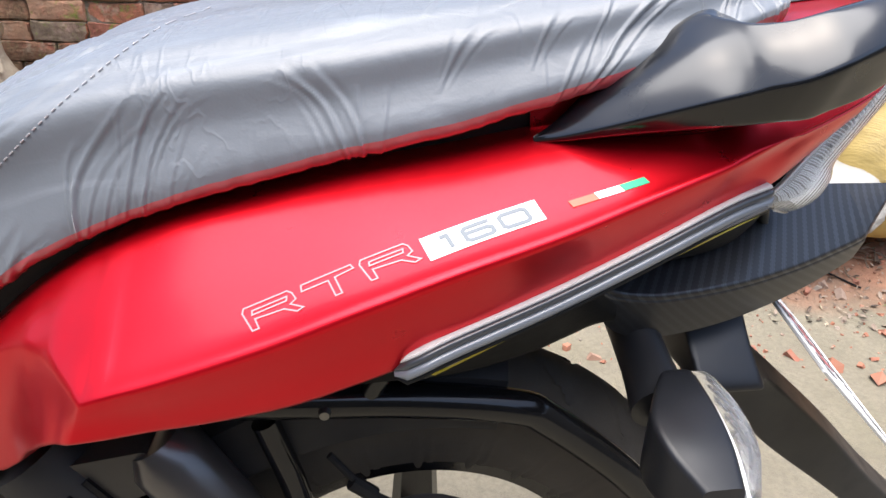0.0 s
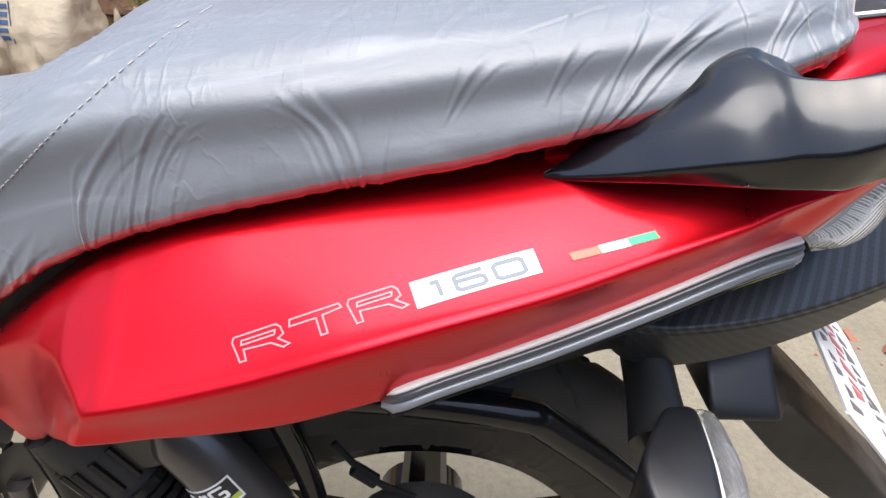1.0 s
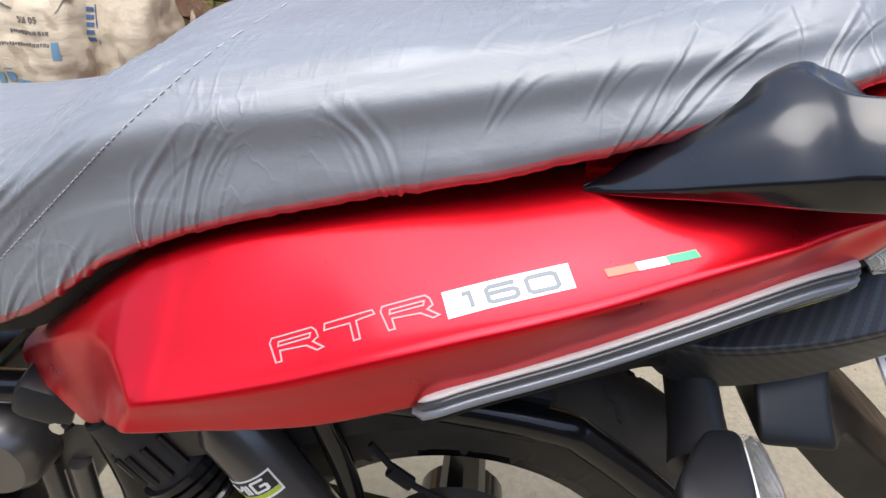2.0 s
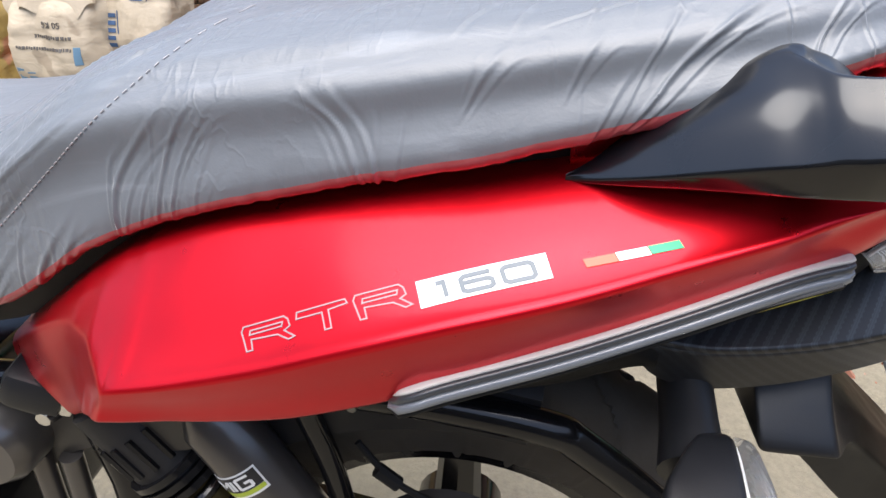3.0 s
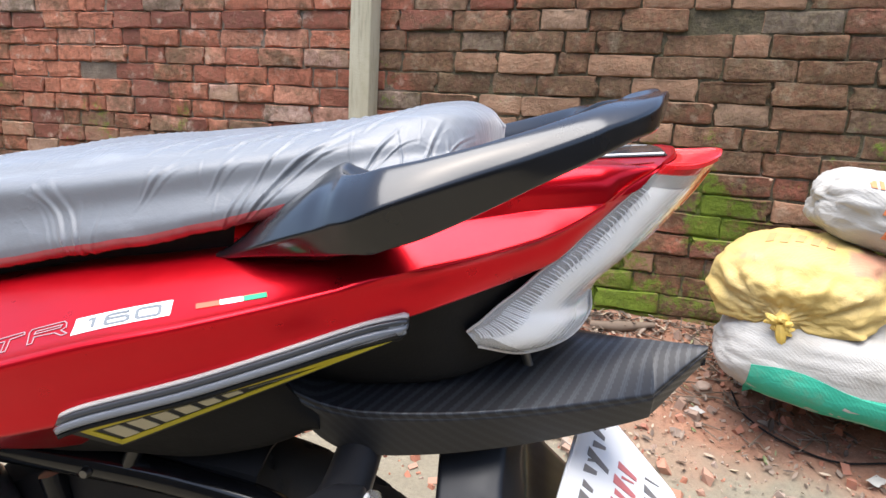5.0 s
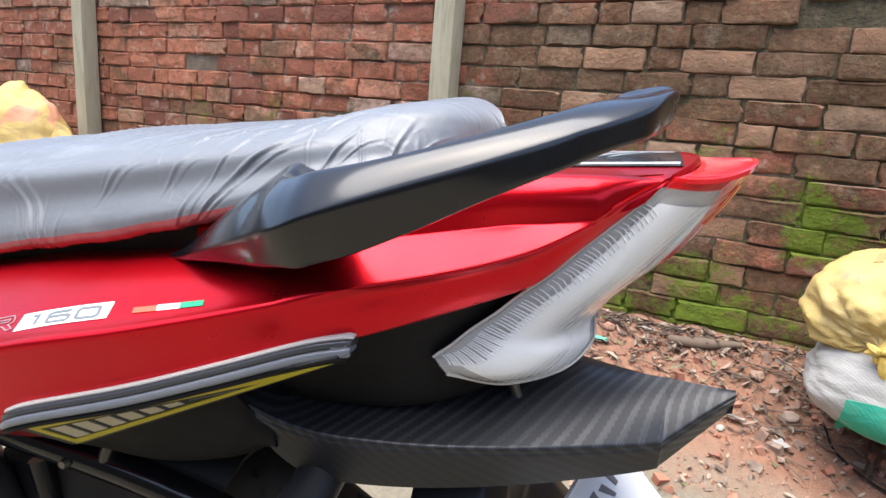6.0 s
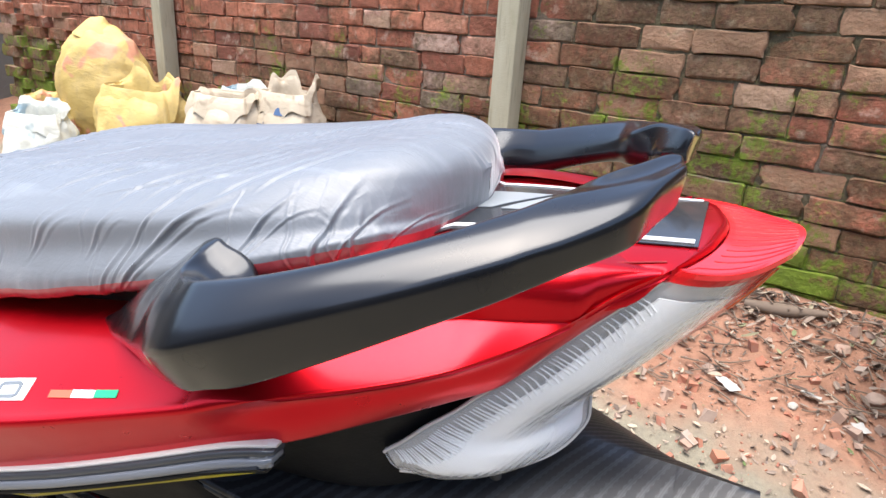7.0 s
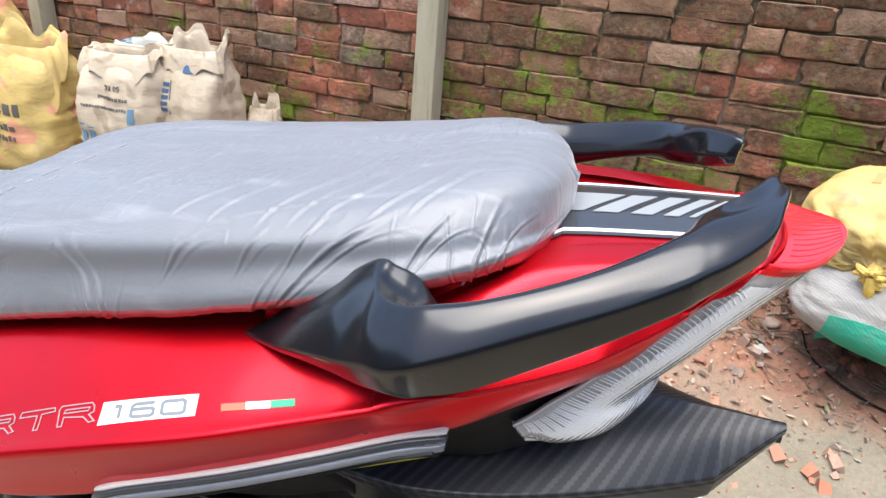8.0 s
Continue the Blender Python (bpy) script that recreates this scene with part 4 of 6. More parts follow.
# the end curls inwards: the same corners with x each
RAIL_END = [
    [(-0.026, -0.062, 0.925), (-0.021, -0.069, 0.9415), (-0.018, -0.087, 0.9365), (-0.016, -0.1070, 0.9290), (-0.017, -0.1080, 0.9130), (-0.024, -0.062, 0.9140)],
    [(-0.017, -0.051, 0.929), (-0.013, -0.056, 0.9440), (-0.009, -0.071, 0.9395), (-0.008, -0.0850, 0.9355), (-0.010, -0.0865, 0.9180), (-0.015, -0.052, 0.9200)],
    [(-0.011, -0.048, 0.9310), (-0.008, -0.051, 0.9440), (-0.005, -0.061, 0.9408), (-0.0035, -0.0710, 0.9375), (-0.006, -0.0725, 0.9205), (-0.010, -0.049, 0.9225)],
    [(-0.009, -0.0470, 0.9322), (-0.0065, -0.0495, 0.9425), (-0.0038, -0.0585, 0.9396), (-0.0025, -0.0665, 0.9368), (-0.0045, -0.0680, 0.9225), (-0.008, -0.0480, 0.9240)],
]


def grab_rail():
    rows = []
    corners = [[np.array((x, q[i], q[i + 1])) for i in range(0, 12, 2)] for x, *q in RAIL] + [[np.array(p) for p in c] for c in RAIL_END]
    for w, t, s, c, b, n in corners:
        x = s[0]
        pocket = max(0.0, 1 - abs(x + 0.192) / 0.021) ** 0.7
        swell = 0.0075 * math.exp(-((x + 0.232) / 0.030) ** 2) + 0.0016 + 0.0012 * max(0.0, min(1.0, (x + 0.17) / 0.03))
        out = np.array((0, -0.7, 0.7))
        face = (s + c) * 0.5 + out * swell
        flank = (c + b) * 0.5 + (0, -0.0004, 0)
        fin = max(0.0, min(1.0, (x + 0.05) / 0.015))
        dip = (t * 0.45 + s * 0.55) + (0, 0.002 * pocket, 0.0012 - 0.0125 * pocket - 0.0030 * fin)
        sharp = max(0.0, min(1.0, (-0.175 - x) / 0.03))
        rows.append(rounded([w, t, dip, s, face, c, flank, b, n], [0.003, 0.0035, 0.012, 0.0050 - 0.0030 * pocket - 0.0030 * fin, 0.012, 0.0030 - 0.0008 * sharp, 0.006, 0.0025, 0.003], 5))
    return loft(rows, True, True, 150)


rail = grab_rail()
rail_r = mirrored(rail)
for vert in rail_r.verts:
    shift = max(0.0, min(1.0, (vert.co.x + 0.20) / 0.07))
    vert.co.z -= 0.0105 * shift
part("grab_rail", rail, GLOSS_BLACK, bike, "satin black grab rail")
part("grab_rail", rail_r, GLOSS_BLACK, bike, "satin black grab rail")


# tail lamp: front edge and rear edge of the left lens, from its lower tip to the top
LENS = [
    (-0.1280, -0.0940, 0.764, -0.119, -0.091, 0.753),
    (-0.1250, -0.0935, 0.767, -0.085, -0.062, 0.741),
    (-0.1190, -0.0920, 0.772, -0.050, -0.028, 0.745),
    (-0.1120, -0.0900, 0.779, -0.033, -0.010, 0.763),
    (-0.1050, -0.0880, 0.786, -0.033, -0.004, 0.780),
    (-0.0920, -0.0840, 0.797, -0.024, -0.002, 0.795),
    (-0.0800, -0.0800, 0.809, -0.012, -0.002, 0.808),
    (-0.0600, -0.0720, 0.826, 0.004, -0.002, 0.824),
    (-0.0480, -0.0670, 0.839, 0.016, -0.002, 0.839),
    (-0.0300, -0.0615, 0.857, 0.028, -0.006, 0.857),
    (-0.0140, -0.0580, 0.873, 0.037, -0.011, 0.872),
    (-0.0040, -0.0562, 0.8835, 0.044, -0.015, 0.886),
    (0.0035, -0.0550, 0.8905, 0.050, -0.020, 0.8985),
]
LN, LM = 180, 56
OUTW = np.array((0.55, -0.80, -0.20))


def lens_grid(inset=0.0):
    """Points of the lens skin, moved inwards by inset."""
    g = curve_through(LENS, LN)
    rows = []
    for i, q in enumerate(g):
        f, r = q[:3], q[3:]
        w = np.linalg.norm(r - f)
        row = []
        for t in np.linspace(0, 1, LM):
            bow = math.sin(math.pi * t ** 0.8) * (0.20 - 0.05 * i / LN)
            row.append(f * (1 - t) + r * t + OUTW * w * bow - OUTW * inset * min(1.0, 6 * t + 0.15, 1.15 - t))
        rows.append(row)
    return np.array(rows)


def skin(g, keep, thick):
    """The cells of a grid for which keep(row, column share) holds, given thickness."""
    bm = bmesh.new()
    vs = {}

    def at(i, j):
        if (i, j) not in vs:
            vs[i, j] = bm.verts.new(g[i, j])
        return vs[i, j]
    for i in range(g.shape[0] - 1):
        for j in range(g.shape[1] - 1):
            if keep(i / (LN - 1), j / (LM - 1)):
                bm.faces.new((at(i, j), at(i, j + 1), at(i + 1, j + 1), at(i + 1, j)))
    bmesh.ops.recalc_face_normals(bm, faces=bm.faces)
    inner = bmesh.ops.extrude_face_region(bm, geom=bm.faces[:])
    bmesh.ops.translate(bm, verts=[q for q in inner["geom"] if isinstance(q, bmesh.types.BMVert)], vec=tuple(-OUTW * thick))
    bmesh.ops.recalc_face_normals(bm, faces=bm.faces)
    return bm


is_red = lambda r, t: r > 0.925 or (r > 0.60 and t > 0.92 - 0.9 * max(0.0, r - 0.66))
tail_lamp = new("tail_lamp")
tail_lamp.parent = bike
for flip in (False, True):
    g = lens_grid()
    core = lambda r, t: 0.10 < r < 0.84 and 0.22 - 0.1 * r < t < 0.93
    pieces = [("clear_lens", skin(g, lambda r, t: not is_red(r, t), 0.0016), CLEAR_LENS, "ribbed clear lamp lens")]
    pieces.append(("red_lens", skin(g, is_red, 0.0016), RED_LENS, "red lamp lens"))
    pieces.append(("housing", skin(lens_grid(0.0065), lambda r, t: r < 0.91, 0.001), LAMP_GREY, ""))
    pieces.append(("red_reflector", skin(lens_grid(0.0060), lambda r, t: r >= 0.91, 0.001), RED_GLOW, ""))
    pieces.append(("reflector", skin(lens_grid(0.0038), core, 0.001), REFLECTOR, "milky lamp reflector"))
    pieces.append(("lens_edge", tube([np.array(r[:3]) + (0, -0.0008, 0.0006) for r in LENS[:12]], 0.0009, 6, 60), WHITE_TRIM, ""))
    pieces.append(("lens_edge", tube([np.array(r[3:]) + (0, -0.0005, 0.0002) for r in LENS[:5]], 0.0010, 6, 30), WHITE_TRIM, ""))
    ribs = bmesh.new()
    for k in range(58):
        i = int((0.10 + 0.74 * k / 57) * (LN - 1))
        a, b, c = g[i, 0], g[max(i - 2, 0), 6], g[max(i - 6, 0), 12]
        join(ribs, tube([a - OUTW * 0.0022, b - OUTW * 0.0030, c - OUTW * 0.0036], [0.0002, 0.0005, 0.0009], 5))
    pieces.append(("lens_ribs", ribs, REFLECTOR, ""))
    if not flip:
        rear = [np.array(q[3:]) + (-0.002, 0.001, 0.003) for q in LENS[:8]]
        pieces.append(("lamp_bottom", shell([[a, a * 0.5 + across(a) * 0.5 + (0, 0, -0.001), across(a)] for a in rear], 0.002, 24, (-0.5, 0, 0.8)), REFLECTOR, ""))
    if not flip:
        rear = [np.array(q[3:]) + (-0.0005, 0.0, 0.0) for q in LENS[7:]]
        pieces.append(("lamp_rear", shell([[a, a * 0.75 + across(a) * 0.25 + (0.004, 0, 0), a * 0.25 + across(a) * 0.75 + (0.004, 0, 0), across(a)] for a in rear], 0.002, 24, (-1, 0, 0)), RED_GLOW, "red lamp lens"))
    amber = [np.array(q[3:]) + (0.0012, -0.0004, 0.0) for q in LENS[9:12]]
    pieces.append(("amber_strip", shell([[a, a * 0.86 + across(a) * 0.14 + (0.0022, 0, 0)] for a in amber], 0.001, 10, (-1, 0, 0)), BULB_ORANGE, "amber strip of the lamp"))
    for nm, bmx, mt, lb in pieces:
        ob = part(nm, mirrored(bmx) if flip else bmx, mt, tail_lamp, lb)
        if mt in (CLEAR_LENS, RED_LENS):
            ob.visible_shadow = False


def lamp_top_rows():
    """Rows across the lamp's top, from the deck's lip to the rear edge."""
    edge = lens_grid()[-1]
    rows = []
    for k in range(0, LM, 5):
        e, o = edge[k], across(edge[k])
        t = k / (LM - 1)
        mid = (e + o) / 2
        mid[0] = 0.0215 + 0.0345 * t
        mid[2] += 0.0035
        rows.append([mid * (1 - q * q) + (e if q < 0 else o) * q * q + (o - e) * (q - q * abs(q)) / 2 for q in np.linspace(-1, 1, 17)])
    return np.array(rows)


TOP_ROWS = lamp_top_rows()
lamp_top = part("lamp_top", shell(list(TOP_ROWS), -0.003, 0, (0, 0, 1)), RED_GLOW, tail_lamp, "ribbed red lamp lens")
for c in range(2, 15):
    part("rib", tube([p + (0, 0, 0.0002) for p in TOP_ROWS[1:-1, c]], 0.00035, 6, 14), RED_GLOW, lamp_top)
# undertail: black plastic core above the mudguard, and the skirts hanging below the trim
def undertail():
    rows = []
    for x, yt, zt, yb, zb in ((-0.56, -0.155, 0.69, -0.07, 0.63), (-0.40, -0.150, 0.715, -0.07, 0.65), (-0.30, -0.142, 0.745, -0.075, 0.685), (-0.25, -0.136, 0.757, -0.080, 0.704), (-0.21, -0.134, 0.772, -0.085, 0.708), (-0.15, -0.120, 0.795, -0.080, 0.715), (-0.11, -0.098, 0.812, -0.060, 0.725), (-0.085, -0.080, 0.824, -0.040, 0.74), (-0.07, -0.060, 0.832, -0.02, 0.76)):
        half = [(x, yt, zt), (x, yt * 0.6 + yb * 0.4 + 0.004, zt * 0.6 + zb * 0.4), (x, yb, zb), (x, 0.01, zb - 0.002)]
        l = rounded(half, 0.012, 4, False)
        rows.append(np.vstack([l, [across(p) for p in l[::-1]]]))
    return loft(rows, True, True, 50)


part("undertail", undertail(), DULL_BLACK, bike, "dull black plastic undertail")


def skirt():
    rows = []
    for x, yt, zt, yb, zb in ((-0.54, -0.160, 0.69, -0.085, 0.612), (-0.46, -0.162, 0.70, -0.092, 0.622), (-0.40, -0.162, 0.705, -0.098, 0.632), (-0.34, -0.158, 0.722, -0.100, 0.636), (-0.29, -0.146, 0.738, -0.100, 0.648), (-0.262, -0.132, 0.735, -0.100, 0.660), (-0.245, -0.1165, 0.708, -0.1035, 0.672), (-0.232, -0.1105, 0.695, -0.106, 0.678)):
        a, b = np.array((x, yt, zt)), np.array((x, yb, zb))
        rows.append(rounded([a, a * 0.55 + b * 0.45 + (0, -0.004, 0), b, b + (0, 0.03, 0.004)], 0.015, 4, False))
    return shell(rows, 0.003, 40, (0, 1, 0.2))


sk_bm = skirt()
sk_other = mirrored(sk_bm)
part("side_skirt", sk_bm, DULL_BLACK, bike, "dull black plastic skirt")
part("side_skirt", sk_other, DULL_BLACK, bike)


# trim rail along the panel's lower edge, with its sticker strip
def trim():
    path = [(-0.386, -0.181, 0.703), (-0.372, -0.1845, 0.7115), (-0.353, -0.181, 0.7185), (-0.297, -0.170, 0.7360), (-0.243, -0.159, 0.7560), (-0.192, -0.1475, 0.7755), (-0.163, -0.1415, 0.7835)]
    p = curve_through(path, 50)
    bars = []
    for dz, dy, h, mt in ((0.0058, 0.001, 0.0016, WHITE_TRIM), (0.0022, -0.0012, 0.0026, GREY_TRIM), (-0.0030, -0.0026, 0.0030, SILVER_TRIM), (-0.0078, -0.001, 0.0022, DULL_BLACK)):
        rows = []
        for i, c in enumerate(p):
            e = min(1.0, (i + 1) / 5, (len(p) - i) / 2)
            o = c + (0, dy, dz * (0.4 + 0.6 * e))
            q = [o + (0, -0.0045 * e, -h * e), o + (0, -0.0045 * e, h * e), o + (0, 0.007, h), o + (0, 0.007, -h)]
            rows.append(rounded(q, 0.0025, 4))
        bars.append((loft(rows), mt))
    return bars


trim_ob = new("trim_rail")
trim_ob.parent = bike
for (bmx, mt), nm in zip(trim(), ("film_edge", "grey_strip", "silver_strip", "lower_strip")):
    part(nm, bmx, mt, trim_ob)
part("film_end", box(0.011, 0.004, 0.011, 0.0015, pose(-0.1695, -0.1462, 0.7805, 0, -21, 13)), SILVER_TRIM, trim_ob, "crumpled silver film end")


# sticker strip below the trim: a thin flat plate leaning inwards
BL_A, BL_B = np.array((-0.379, -0.1785, 0.6985)), np.array((-0.172, -0.1475, 0.7735))
BL_X = (BL_B - BL_A) / np.linalg.norm(BL_B - BL_A)
BL_LEN = np.linalg.norm(BL_B - BL_A)
BL_D = np.array((0.145, 0.71, -0.70))
BL_D = BL_D - BL_X * (BL_D @ BL_X)
BL_D /= np.linalg.norm(BL_D)
BL_N = np.cross(BL_D, BL_X)
BL_N = BL_N if BL_N[1] < 0 else -BL_N


def blade(u, v, h=0.0):
    return BL_A + BL_X * u + BL_D * v + BL_N * h


def flat(outline, base, thick):
    """A thin flat piece from (u, v) corners on the strip."""
    return prism([blade(u, v, base) for u, v in outline], BL_N * thick)


L = BL_LEN
SW = 0.036
foot = lambda u: SW * (L - u) / (L - 0.0137)
sticker = part("sticker_strip", flat([(-0.002, -0.004), (L + 0.004, -0.005), (L + 0.006, 0.001), (0.016, SW + 0.003), (0.008, SW + 0.001)], -0.003, 0.004), GRAIN_BLACK, bike, "black sticker strip with yellow border and cream bars")
for o in ([(0.006, 0.0), (L, 0.0), (L - 0.045, 0.0052), (0.010, 0.0052)], [(0.0137, SW), (L, 0.0), (L - 0.052, 0.0058), (0.0150, SW - 0.0062)], [(0.006, 0.0), (0.0125, 0.0052), (0.0175, SW - 0.0065), (0.0137, SW)]):
    part("yellow_border", flat(o, 0.001, 0.0006), YELLOW, sticker)
for k in range(6):
    u = 0.0185 + 0.0168 * k
    a, b = 0.0072, foot(u) - 0.0080
    part("cream_bar", flat([(u, a), (u + 0.0112, a), (u + 0.0125 + 0.10 * (b - a), b - 0.0012), (u + 0.0012 + 0.10 * (b - a), b)], 0.001, 0.0006), CREAM, sticker)
u = 0.121
part("cream_bar", flat([(u, 0.0085), (u + 0.034, 0.0080), (u + 0.002, foot(u) - 0.0090)], 0.001, 0.0006), CREAM, sticker)


# mudguard extension in carbon film: pointed plate with a deep lip
FEND = [(-0.256, -0.121, 0.7205, 0.004), (-0.250, -0.1195, 0.716, 0.012), (-0.235, -0.113, 0.7065, 0.026), (-0.215, -0.110, 0.7015, 0.033), (-0.195, -0.1085, 0.700, 0.034), (-0.16, -0.1025, 0.700, 0.033), (-0.12, -0.091, 0.700, 0.031), (-0.07, -0.071, 0.700, 0.028), (-0.02, -0.048, 0.701, 0.024), (0.020, -0.028, 0.702, 0.020), (0.027, -0.023, 0.7045, 0.019), (0.048, -0.007, 0.718, 0.016), (0.073, 0.011, 0.734, 0.012)]


def mudguard():
    rows = []
    for x, y, z, lip in FEND:
        a = np.array((x, y, z))
        mid = (a + across(a)) / 2
        top = max(z + 0.001, 0.735 - max(0.0, -0.2 - x) * 0.1)
        mid[2] = top
        half = [a + (0, 0.007, -lip), a, a * 0.45 + mid * 0.55 + (0, 0, 0.006 * (top - z) / 0.035), mid]
        l = rounded(half, [0, 0.0028, 0.02, 0], 5, False)
        rows.append(np.vstack([l, [across(p) for p in l[-2::-1]]]))
    return shell(rows, -0.004, 70, (0, 0, 1))


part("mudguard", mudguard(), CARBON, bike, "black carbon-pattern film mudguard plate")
part("stay", tube([(-0.088, -0.038, 0.744), (-0.080, -0.032, 0.72), (-0.072, -0.028, 0.712)], [0.0045, 0.003]), GREY_METAL, bike)


# wheel and tyre
AXLE = Vector((-0.36, 0.0, 0.305))


def ring(profile, steps=72, carve=None):
    rows = []
    for a in np.linspace(0, 2 * math.pi, steps, endpoint=False):
        rows.append([(AXLE.x + math.cos(a) * (r - (carve(a, y) if carve else 0)), y, AXLE.z + math.sin(a) * (r - (carve(a, y) if carve else 0))) for r, y in profile])
    rows.append(rows[0])
    return loft(rows, True, False)


def groove(a, y):
    """Slanting tread grooves."""
    if abs(y) > 0.05 or abs(y) < 0.006:
        return 0.0
    f = (a * 26 / (2 * math.pi) + abs(y) * 17 + (0.5 if y > 0 else 0)) % 1.0
    return 0.005 if f < 0.13 else 0.0


tyre_profile = [(0.194, -0.035), (0.214, -0.046), (0.248, -0.053)] + [(0.302 - 0.040 * (abs(y) / 0.0545) ** 2.4, y) for y in np.linspace(-0.0545, 0.0545, 23)] + [(0.248, 0.053), (0.214, 0.046), (0.194, 0.035)]
wheel = new("rear_wheel")
wheel.parent = bike
part("tyre", ring(tyre_profile, 420, groove), RUBBER, wheel, "black grooved rubber tyre")
part("rim", ring([(0.198, -0.037), (0.198, 0.037), (0.182, 0.031), (0.170, 0.0), (0.182, -0.031)]), FRAME_BLACK, wheel)
for k in range(5):
    a = k * 2 * math.pi / 5 + 0.3
    c, s = math.cos(a), math.sin(a)
    part("spoke", tube([AXLE + Vector((c * 0.03, 0, s * 0.03)), AXLE + Vector((c * 0.18, 0, s * 0.18))], [0.028, 0.019], 8), FRAME_BLACK, wheel)
part("hub", tube([AXLE + Vector((0, -0.07, 0)), AXLE + Vector((0, 0.07, 0))], 0.05, 20), FRAME_BLACK, wheel)


def inner_guard():
    """Dark sheet arching over the front of the tyre."""
    rows = []
    for a in np.linspace(radians(78), radians(190), 24):
        c, s = math.cos(a), math.sin(a)
        r = 0.325
        pr = [(-0.085, r - 0.05), (-0.080, r - 0.01), (-0.06, r + 0.005), (0.06, r + 0.005), (0.08, r - 0.01), (0.085, r - 0.05)]
        rows.append([(AXLE.x + c * q, y, AXLE.z + s * q) for y, q in pr])
    return shell(rows, 0.003, 0, (0, 0, 1))


part("inner_mudguard", inner_guard(), DARK, bike)

# frame tubes, shock absorber, indicator, plate
part("frame_tube", tube([(-0.56, -0.088, 0.622), (-0.47, -0.088, 0.618), (-0.37, -0.088, 0.611), (-0.29, -0.088, 0.598), (-0.262, -0.088, 0.583), (-0.20, -0.088, 0.53), (-0.15, -0.088, 0.475)], 0.0138, 16, 40), FRAME_BLACK, bike)
part("frame_tube", tube([(-0.475, -0.088, 0.60), (-0.455, -0.088, 0.52), (-0.44, -0.088, 0.40)], 0.010, 14, 12), FRAME_BLACK, bike)
part("swingarm", hexa([(-0.72, -0.10, 0.36), (-0.72, -0.06, 0.36), (-0.72, -0.06, 0.30), (-0.72, -0.10, 0.30)], [(-0.34, -0.10, 0.33), (-0.34, -0.06, 0.33), (-0.34, -0.06, 0.285), (-0.34, -0.10, 0.285)], 0.008), FRAME_BLACK, bike)

shock = new("shock_absorber")
shock.parent = bike
S0, S1 = Vector((-0.625, -0.10, 0.60)), Vector((-0.50, -0.10, 0.40))
part("upper_body", tube([S0, S0.lerp(S1, 0.35)], [0.030, 0.032], 20), DARK, shock)
for f in (0.30, 0.34, 0.38):
    part("adjuster_ring", tube([S0.lerp(S1, f), S0.lerp(S1, f + 0.025)], 0.037, 18), FRAME_BLACK, shock)
hx = []
ax = (S1 - S0).normalized()
sd = Vector((0, 1, 0))
up2 = ax.cross(sd)
for k in range(120):
    a = k / 119 * 2 * math.pi * 6
    hx.append(S0.lerp(S1, 0.42 + 0.6 * k / 119) + 0.028 * (math.cos(a) * sd + math.sin(a) * up2))
part("spring", tube(hx, 0.0055, 8), FRAME_BLACK, shock, "black coil spring")
part("damper_rod", tube([S0.lerp(S1, 0.4), S1], 0.019, 14), SPRING, shock)
R0, R1 = Vector((-0.545, -0.105, 0.605)), Vector((-0.475, -0.105, 0.47))
part("gas_canister", tube([R0, R0.lerp(R1, 0.1), R1], [0.018, 0.026, 0.026], 24), DARK_METAL, shock, "grey metal gas canister")

indicator = new("turn_signal")
indicator.parent = bike
part("stalk", tube([(-0.204, -0.050, 0.672), (-0.205, -0.085, 0.660), (-0.206, -0.120, 0.647), (-0.208, -0.150, 0.638)], [0.0185, 0.0175, 0.0180, 0.021], 20, 12), GRAIN_BLACK, indicator)


def pod(x_in, x_out, y, top, low):
    """One four-cornered cross section of the signal's pod."""
    return [(x_in, y, top), (x_out, y, top), (x_out, y, low), (x_in, y, low)]


def pod_shell(rows, soft):
    return loft([rounded(pod(*r), soft, 4) for r in rows], True, True, 18)


POD = [(-0.2060, -0.1880, -0.136, 0.6585, 0.636), (-0.2115, -0.1875, -0.144, 0.6625, 0.626), (-0.2240, -0.1890, -0.162, 0.6625, 0.618), (-0.2345, -0.1905, -0.182, 0.6600, 0.613), (-0.2330, -0.1930, -0.205, 0.6540, 0.614), (-0.2220, -0.1970, -0.226, 0.6440, 0.620)]
part("housing", pod_shell(POD, 0.0045), GRAIN_BLACK, indicator)
part("signal_lens", pod_shell([(r[1] + 0.0006, r[1] + (0.0095, 0.012, 0.015, 0.017, 0.016, 0.010)[k], r[2], r[3] - 0.002, r[4] + 0.002) for k, r in enumerate(POD)], 0.004), CLEAR_LENS, indicator, "clear signal lens")
part("lens_backing", pod_shell([(r[1] + 0.0008, r[1] + 0.0030, r[2] - 0.002, r[3] - 0.006, r[4] + 0.006) for r in POD], 0.001), REFLECTOR, indicator)


